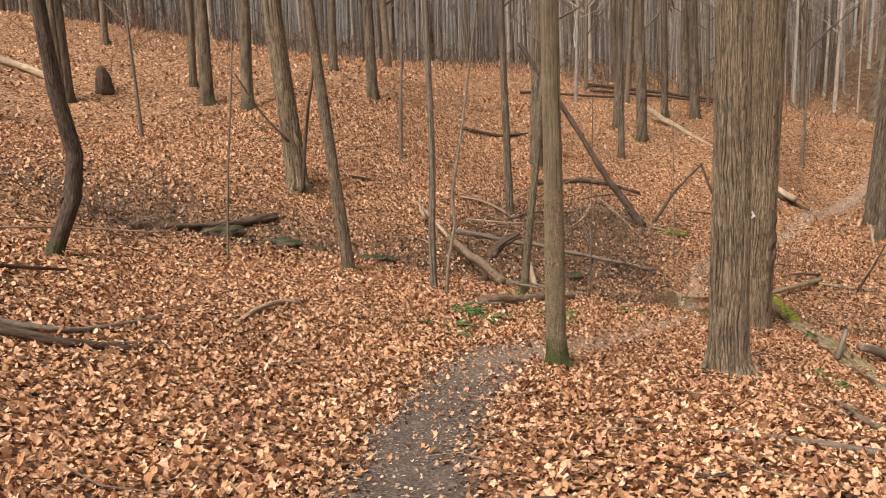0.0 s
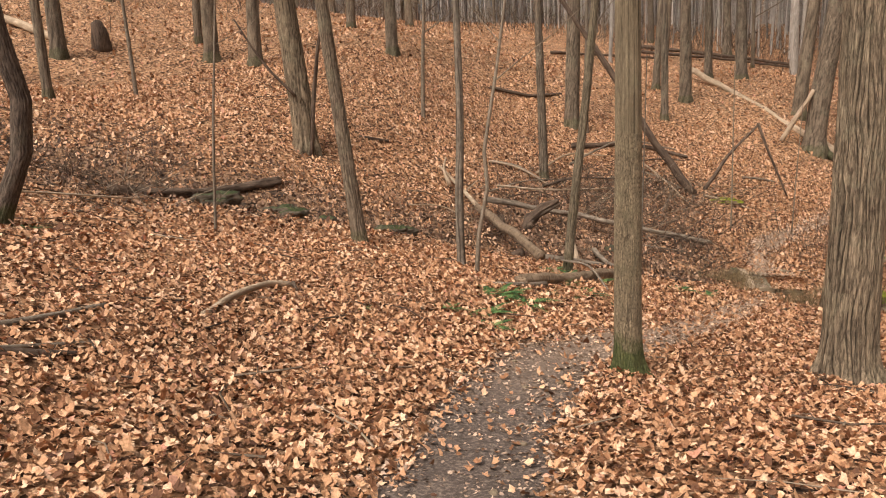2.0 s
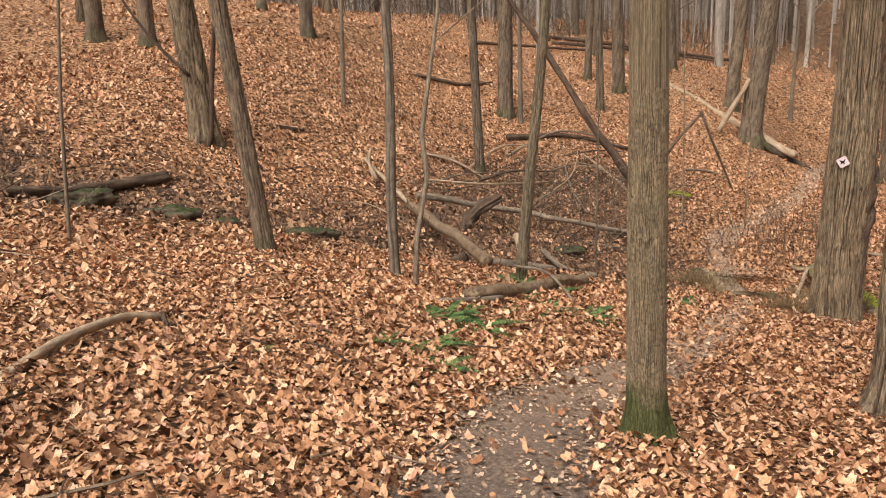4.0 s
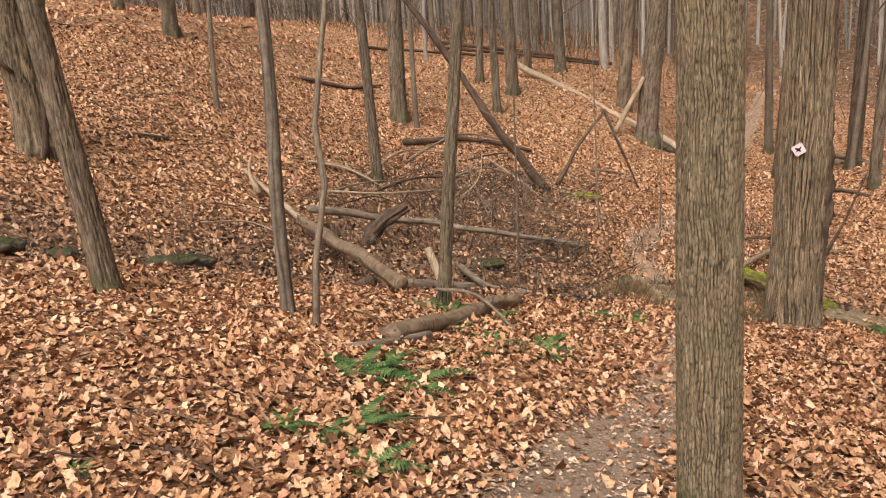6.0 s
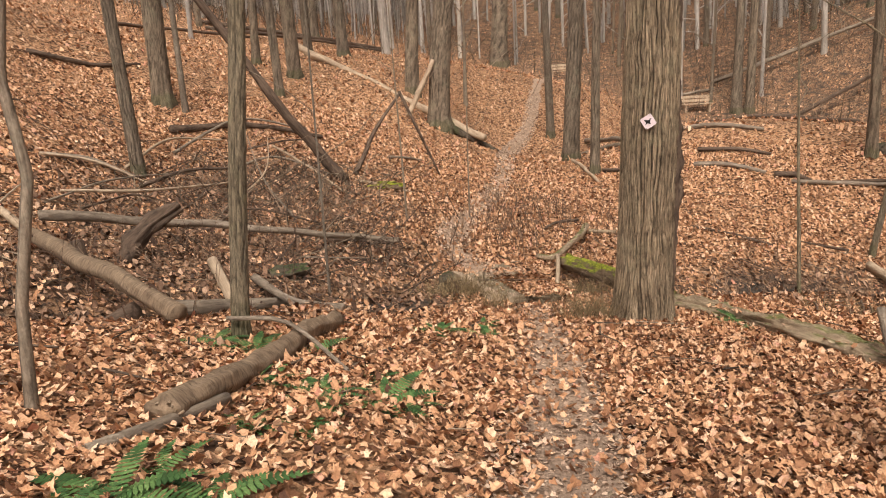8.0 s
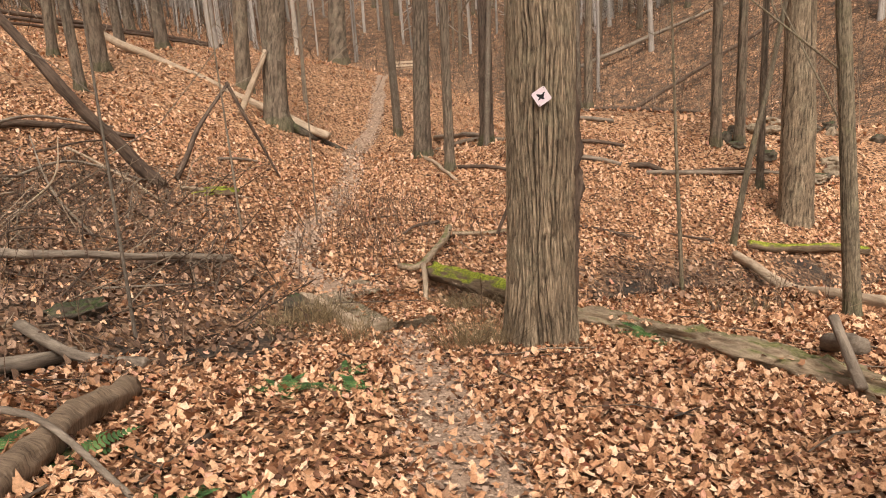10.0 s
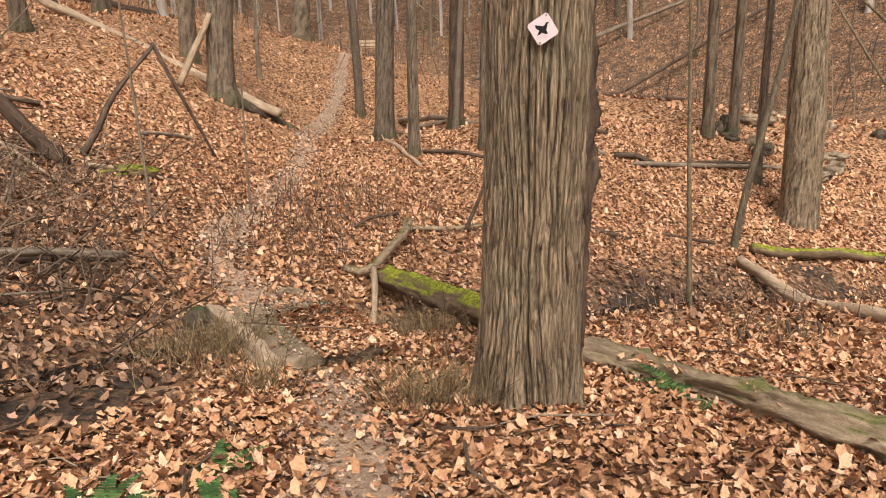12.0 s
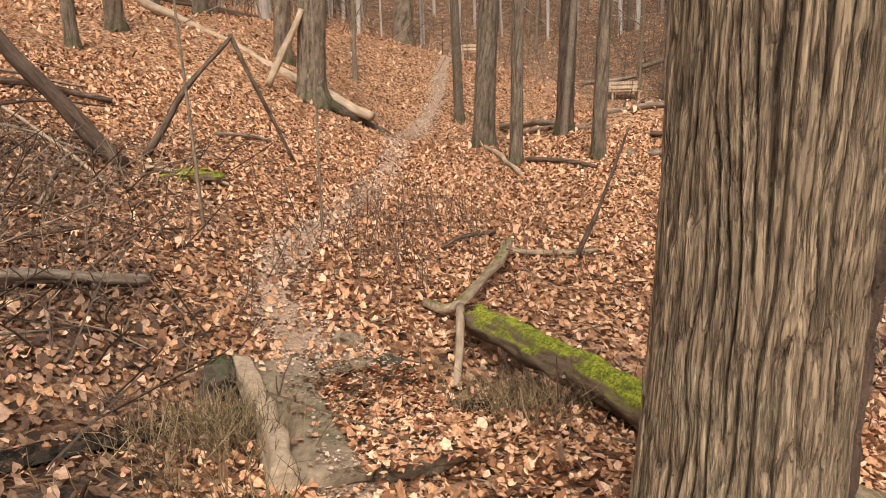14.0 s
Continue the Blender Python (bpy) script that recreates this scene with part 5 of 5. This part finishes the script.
def on_bridge(count, low, high, start, end):
    """Places on the bridge, by how far they lie across and along it."""
    c, l = rng.uniform(low, high, count), rng.uniform(start, end, count)
    return np.stack([BRIDGE[0] + c * 0.954 + l * 0.3, BRIDGE[1] - c * 0.3 + l * 0.954], -1)


on_slab = np.concatenate([on_bridge(1500, 0.14, 0.8, -1.15, 0.35), on_bridge(120, 0.2, 0.7, 0.3, 1.0), on_bridge(60, -0.2, 0.2, -1.0, 1.0)])
over = np.maximum(0, bridge_top(on_slab[:, 0], on_slab[:, 1]) - surface(on_slab[:, 0], on_slab[:, 1]))
scatter("leaf_litter", on_slab, rng.uniform(0.012, 0.042, len(on_slab)), 0, M_LEAF, rng, "dry leaves strewn over the slabs of a footbridge", 0.015, 0.22, above=over)
on_slab = on_bridge(1500, -0.05, 0.75, -1.05, 1.0)
over = np.maximum(0, bridge_top(on_slab[:, 0], on_slab[:, 1]) - surface(on_slab[:, 0], on_slab[:, 1]))
scatter("leaf_crumbs", on_slab, rng.uniform(0.006, 0.02, len(on_slab)), 1, M_CRUMB, rng, "leaf crumbs trodden onto a footbridge", 0.012, 0.2, above=over)
rock(5.53, 16.4, 0.17, 0.24, 0.22, 15, M_STONE, "dark mossy boulder under the end of a slab", 7, 0.7)
rock(5.8, 17.2, 0.18, 0.16, 0.16, 60, M_STONE, "mossy boulder supporting a slab", 8, 0.0)
rock(6.98, 16.82, 0.11, 0.2, 0.17, 25, M_STONE, "mossy stone at the far edge of the slab", 9, 0.0)
rock(6.93, 17.3, 0.05, 0.2, 0.11, 20, M_SLAB, "narrow upright stone at the edge of the slab", 10, 0.0)

water_line = bend([(a, b, 0) for a, b in STREAM[2:-1]], 0.2)[:, :2]
wd = np.gradient(water_line, axis=0)
wd /= np.linalg.norm(wd, axis=1)[:, None]
ws = np.stack([wd[:, 1], -wd[:, 0]], -1)
wp = np.stack([water_line + ws * k * 0.16 for k in (-1, 0, 1)], 1)
wz = np.repeat((ground(water_line[:, 0], water_line[:, 1]) + 0.03)[:, None], 3, 1)
wi, wj = np.meshgrid(np.arange(len(water_line) - 1), np.arange(2), indexing="ij")
wf = np.stack([wi * 3 + wj, wi * 3 + wj + 1, (wi + 1) * 3 + wj + 1, (wi + 1) * 3 + wj], -1).reshape(-1, 4)
tagged(new("water", fast_mesh("water", np.concatenate([wp, wz[..., None]], -1).reshape(-1, 3), wf, M_WATER)), "thin dark trickle of water in the stream bed", "water", kind="structure")

rr = random.Random(31)
for n in range(22):
    y = rr.uniform(3.4, 10.5)
    x = float(np.interp(y, [b for _, b in TRAIL], [a for a, _ in TRAIL])) + rr.uniform(-0.42, 0.42)
    s = rr.uniform(0.012, 0.03)
    ob = new("stone", rock_mesh("stone", s * 1.3, s, s * 0.7, M_SLAB, 60 + n, 2))
    ob.matrix_world = pose(x, y, float(surface(x, y)) + 0.02 + s * 0.1, 0, 0, rr.uniform(0, 180))
    tagged(ob, "small grey stone bedded in the trodden path", "stone", "stones in the path")
rr = random.Random(12)
for n in range(26):
    x, y = 22.5 + rr.uniform(-2.2, 3.5), 17.2 + rr.uniform(-2.4, 1.6)
    rock(x, y, rr.uniform(0.15, 0.4), rr.uniform(0.12, 0.3), rr.uniform(0.1, 0.2), rr.uniform(0, 180), (M_STONE, M_SLAB)[n % 2], "grey angular stone in a scatter at the foot of the hillside", 20 + n, 0.2, "scree stones")


# ---- ferns ----
def frond_mesh(length, seed):
    rnd = random.Random(seed)
    verts, faces = [], []
    n = 17
    for i in range(n):
        t = i / (n - 1)
        c = np.array([t * length, 0.0, length * (0.42 * t - 0.52 * t * t) + 0.03])
        w = length * 0.17 * math.sin(math.pi * min(1, 0.12 + t * 0.9)) ** 0.8 * (1 - 0.3 * t)
        for s in (-1, 1):
            b = len(verts)
            tip = c + np.array([length * 0.03, s * w, -w * 0.18 + rnd.uniform(-0.006, 0.006)])
            q = length * 0.024
            verts += [c - (q, 0, 0), c + (q, 0, 0), c * 0.4 + tip * 0.6 + (q, 0, 0.004), tip, c * 0.4 + tip * 0.6 - (q, 0, -0.004)]
            faces += [(b, b + 1, b + 2), (b, b + 2, b + 4), (b + 4, b + 2, b + 3)]
    for i in range(6):
        t0, t1 = i / 6, (i + 1) / 6
        b = len(verts)
        for t in (t0, t1):
            z = length * (0.42 * t - 0.52 * t * t) + 0.03
            verts += [np.array([t * length, -0.003, z]), np.array([t * length, 0.003, z + 0.003])]
        faces += [(b, b + 1, b + 3), (b, b + 3, b + 2)]
    return fast_mesh("frond", np.array(verts), np.array(faces), M_FERN, False)


FRONDS = [frond_mesh(1.0, n) for n in range(4)]


def fern(x, y, size, fronds, seed, flat=0.0):
    rnd = random.Random(seed)
    t = thing("fern", x, y, gz(x, y) + 0.01, "low evergreen fern with arching green fronds in the leaves", "fern", "ferns by the path")
    for n in range(fronds):
        s = size * rnd.uniform(0.65, 1.15)
        part("frond", FRONDS[n % 4], t, at=pose(0, 0, 0, rnd.uniform(-14, 14), rnd.uniform(-6, 16) - 8, n * 360 / fronds + rnd.uniform(-25, 25)) @ Matrix.Diagonal((s, s, s * (0.5 + 0.25 * rnd.random()), 1)))


FERNS = [(0.55, 11.2, 0.36, 9), (0.36, 11.08, 0.26, 6), (0.9, 11.02, 0.34, 8), (0.42, 10.2, 0.26, 6), (0.4, 9.62, 0.24, 5), (0.2, 10.05, 0.18, 4), (2.25, 12.1, 0.34, 9), (1.95, 12.55, 0.26, 7), (1.3, 11.95, 0.22, 5),
         (1.85, 13.65, 0.3, 8), (2.2, 13.45, 0.28, 8), (1.6, 14.0, 0.26, 6), (3.65, 13.8, 0.26, 7), (4.02, 13.4, 0.25, 7), (3.95, 13.5, 0.24, 6), (4.25, 13.95, 0.22, 5), (7.15, 13.0, 0.3, 8), (7.0, 12.7, 0.26, 6), (-5.4, 10.95, 0.28, 6), (1.55, 12.75, 0.22, 5), (2.4, 12.6, 0.22, 5), (5.6, 10.0, 0.24, 6), (5.45, 9.3, 0.28, 7), (-0.03, 10.16, 0.2, 4), (0.73, 11.37, 0.24, 5), (1.51, 11.78, 0.24, 5), (-0.95, 9.6, 0.12, 3), (1.68, 12.74, 0.22, 5), (1.88, 12.34, 0.26, 6), (1.76, 12.05, 0.22, 5), (2.42, 12.0, 0.22, 5), (7.0, 12.95, 0.16, 4)]
for n, (x, y, s, k) in enumerate(FERNS):
    fern(x, y, s * 1.2, k + 5, 100 + n)


# ---- dead weeds, grass and brush ----
def stalks(name, spots, count, tall, mat, label, seed, thin=0.003, lean=0.22, knobs=True, forks=2):
    """Dry standing stalks with forks and seed heads, in patches of x, y, spread."""
    rng2 = np.random.default_rng(seed)
    out = []
    for a, b, s, share in spots:
        for _ in range(int(count * share)):
            x, y = a + rng2.normal(0, s), b + rng2.normal(0, s)
            z = gz(x, y) - 0.02
            h = tall * rng2.uniform(0.45, 1.1)
            d = rng2.normal(0, lean, 2) * h
            p0, p1 = np.array([x, y, z]), np.array([x + d[0], y + d[1], z + h])
            pm = (p0 + p1) / 2 + np.append(rng2.normal(0, 0.05, 2) * h, 0)
            out.append(tube([p0, pm, p1], [thin, thin * 0.9, thin * 0.5], 3, False))
            for k in range(forks):
                c = pm + (p1 - pm) * rng2.uniform(-0.2, 0.8)
                e = c + np.append(rng2.normal(0, 0.22, 2), rng2.uniform(0.08, 0.3)) * h
                out.append(tube([c, (c + e) / 2 + rng2.normal(0, 0.01, 3), e], [thin * 0.7, thin * 0.6, thin * 0.4], 3, False))
                if knobs:
                    out.append(tube([e - (0, 0, 0.008), e, e + (0, 0, 0.012)], [thin, thin * 3.2, thin], 4, False))
    v, f = join(out)
    return tagged(new(name, fast_mesh(name, v, f, mat, False)), label, "plants", kind="stuff")


stalks("dead_weeds", [(8.8, 19.6, 0.9, 1.0), (9.8, 20.6, 1.0, 1.0), (8.2, 18.7, 0.6, 0.6), (10.6, 21.6, 0.9, 0.7), (11.4, 19.6, 1.0, 0.4), (4.6, 18.4, 1.0, 0.6), (12.5, 14.6, 1.4, 0.8), (9.0, 14.8, 1.0, 0.6)], 55, 0.6, M_WEED, "dead brown weed stalks standing beside the path", 3, 0.0055)
stalks("dead_weeds", [(-6.4, 14.4, 0.9, 0.8), (0.6, 16.6, 1.0, 0.5), (2.6, 18.2, 1.2, 0.8), (-2.0, 16.6, 1.0, 0.5), (5.2, 20.5, 1.0, 0.7), (3.9, 22.8, 1.2, 0.6)], 100, 0.6, M_WEED, "thin dead weeds in the damp hollow", 4, 0.005)
stalks("dry_grass", [(5.42, 15.95, 0.14, 1.2), (5.5, 16.35, 0.12, 0.9), (5.25, 16.6, 0.14, 0.6), (7.6, 16.1, 0.3, 1.2), (7.3, 15.5, 0.25, 0.8), (5.05, 15.7, 0.25, 0.5), (9.6, 13.5, 0.12, 0.25), (10.1, 13.2, 0.12, 0.25), (5.66, 13.95, 0.13, 0.9), (5.8, 13.85, 0.1, 0.6), (5.12, 14.95, 0.08, 0.5), (7.9, 15.9, 0.25, 0.8)], 150, 0.3, M_GRASS, "tufts of dry grass hanging over the stream bank", 5, 0.0028, 0.45, False, 1)
stalks("brush", [(5.6, 22.2, 1.1, 1.0), (4.4, 21.8, 1.0, 1.0), (3.4, 20.6, 0.9, 0.7), (6.4, 22.8, 0.7, 0.7), (5.0, 23.4, 1.0, 0.6), (-7.0, 14.6, 0.9, 0.6), (-5.6, 13.6, 0.7, 0.4), (2.6, 21.4, 0.8, 0.5), (3.2, 19.4, 0.7, 0.4), (5.2, 18.4, 0.7, 0.5), (4.2, 17.6, 0.6, 0.4)], 42, 0.6, M_TWIG, "tangle of grey-brown brush twigs and fallen branchlets", 6, 0.0095, 1.6, False, 3)


stalks("hillside_brush", [(36, 26, 5, 1.0), (40, 34, 6, 1.2), (34, 38, 5, 0.8), (44, 22, 5, 0.8), (33, 19, 3, 0.5), (48, 40, 8, 1.0)], 150, 2.2, M_TWIG, "thin grey brush and saplings on the far hillside", 16, 0.014, 0.16, False, 3)
stalks("crest_brush", [(-12, 40, 3, 1.0), (-17, 37, 3, 1.0), (-7, 43, 3, 0.7)], 90, 1.6, M_WEED, "dark thicket along the crest of the slope", 17, 0.014, 0.5, False, 3)
stalks("crest_brush", [(-24, 46, 4, 1.0), (-14, 50, 4, 1.0), (-5, 52, 3.5, 1.0), (3, 54, 3, 0.8), (10, 54, 3, 1.0), (18, 54, 3, 0.8), (26, 52, 4, 0.8)], 120, 1.7, M_TWIG, "grey brush and saplings under the far wood", 18, 0.02, 0.4, False, 3)
share = rng.uniform(0, 1, 230)
on_log = np.stack([7.33 - 1.13 * share, 13.5 - 4.2 * share], -1) + rng.normal(0, 0.06, (230, 2))
scatter("leaf_litter", on_log, rng.uniform(0.016, 0.045, 230), 0, M_LEAF, rng, "dry leaves caught on a rotten trunk", 0.02, 0.4, above=0.13)


def twig_litter():
    """Fallen twigs lying in the leaves."""
    rng3 = np.random.default_rng(9)
    out = []
    for _ in range(900):
        x, y = rng3.uniform(-8, 16), rng3.uniform(3, 28)
        if float(line_dist(x, y, TRAIL)) < 0.5:
            continue
        a, l, r = rng3.uniform(0, 6.28), rng3.uniform(0.15, 0.9), rng3.uniform(0.003, 0.011)
        p = np.array([[x, y], [x + math.cos(a) * l / 2, y + math.sin(a) * l / 2], [x + math.cos(a + 0.25) * l, y + math.sin(a + 0.25) * l]])
        q = np.column_stack([p, surface(p[:, 0], p[:, 1]) + 0.03 + rng3.uniform(0, 0.05, 3)])
        out.append(tube(q, [r, r * 0.9, r * 0.5], 4, True))
    v, f = join(out)
    tagged(new("fallen_twigs", fast_mesh("fallen_twigs", v, f, M_TWIG, False)), "thin fallen twigs scattered through the leaf litter", "twigs", kind="stuff")


twig_litter()


# ---- benches far along the path ----
def bench(x, y, turn, width):
    t = thing("bench", x, y, gz(x, y), "plain weather-worn wooden bench on the far flat", "bench", "far benches")
    t.matrix_world = pose(x, y, gz(x, y), 0, 0, turn)

    def board(name, sx, sy, sz, px, py, pz, tilt=0):
        bm = bmesh.new()
        bmesh.ops.create_cube(bm, size=1, matrix=Matrix.Diagonal((sx, sy, sz, 1)))
        bmesh.ops.bevel(bm, geom=bm.edges[:], offset=0.008, segments=2, affect="EDGES")
        me = bpy.data.meshes.new(name)
        bm.to_mesh(me)
        me.materials.append(M_PALE)
        part(name, me, t, at=pose(px, py, pz, tilt))

    for k in range(3):
        board("seat_plank", width, 0.13, 0.05, 0, -0.15 + k * 0.15, 0.45)
    for k in range(2):
        board("back_plank", width, 0.04, 0.14, 0, 0.27 + 0.03 * k, 0.62 + 0.19 * k, -12)
    for s in (-1, 1):
        board("leg", 0.09, 0.09, 0.45, s * width * 0.42, -0.12, 0.21)
        board("post", 0.09, 0.07, 0.9, s * width * 0.42, 0.26, 0.43, -8)


bench(31.7, 33.7, -33, 1.5)
bench(30.7, 43.3, -30, 1.6)
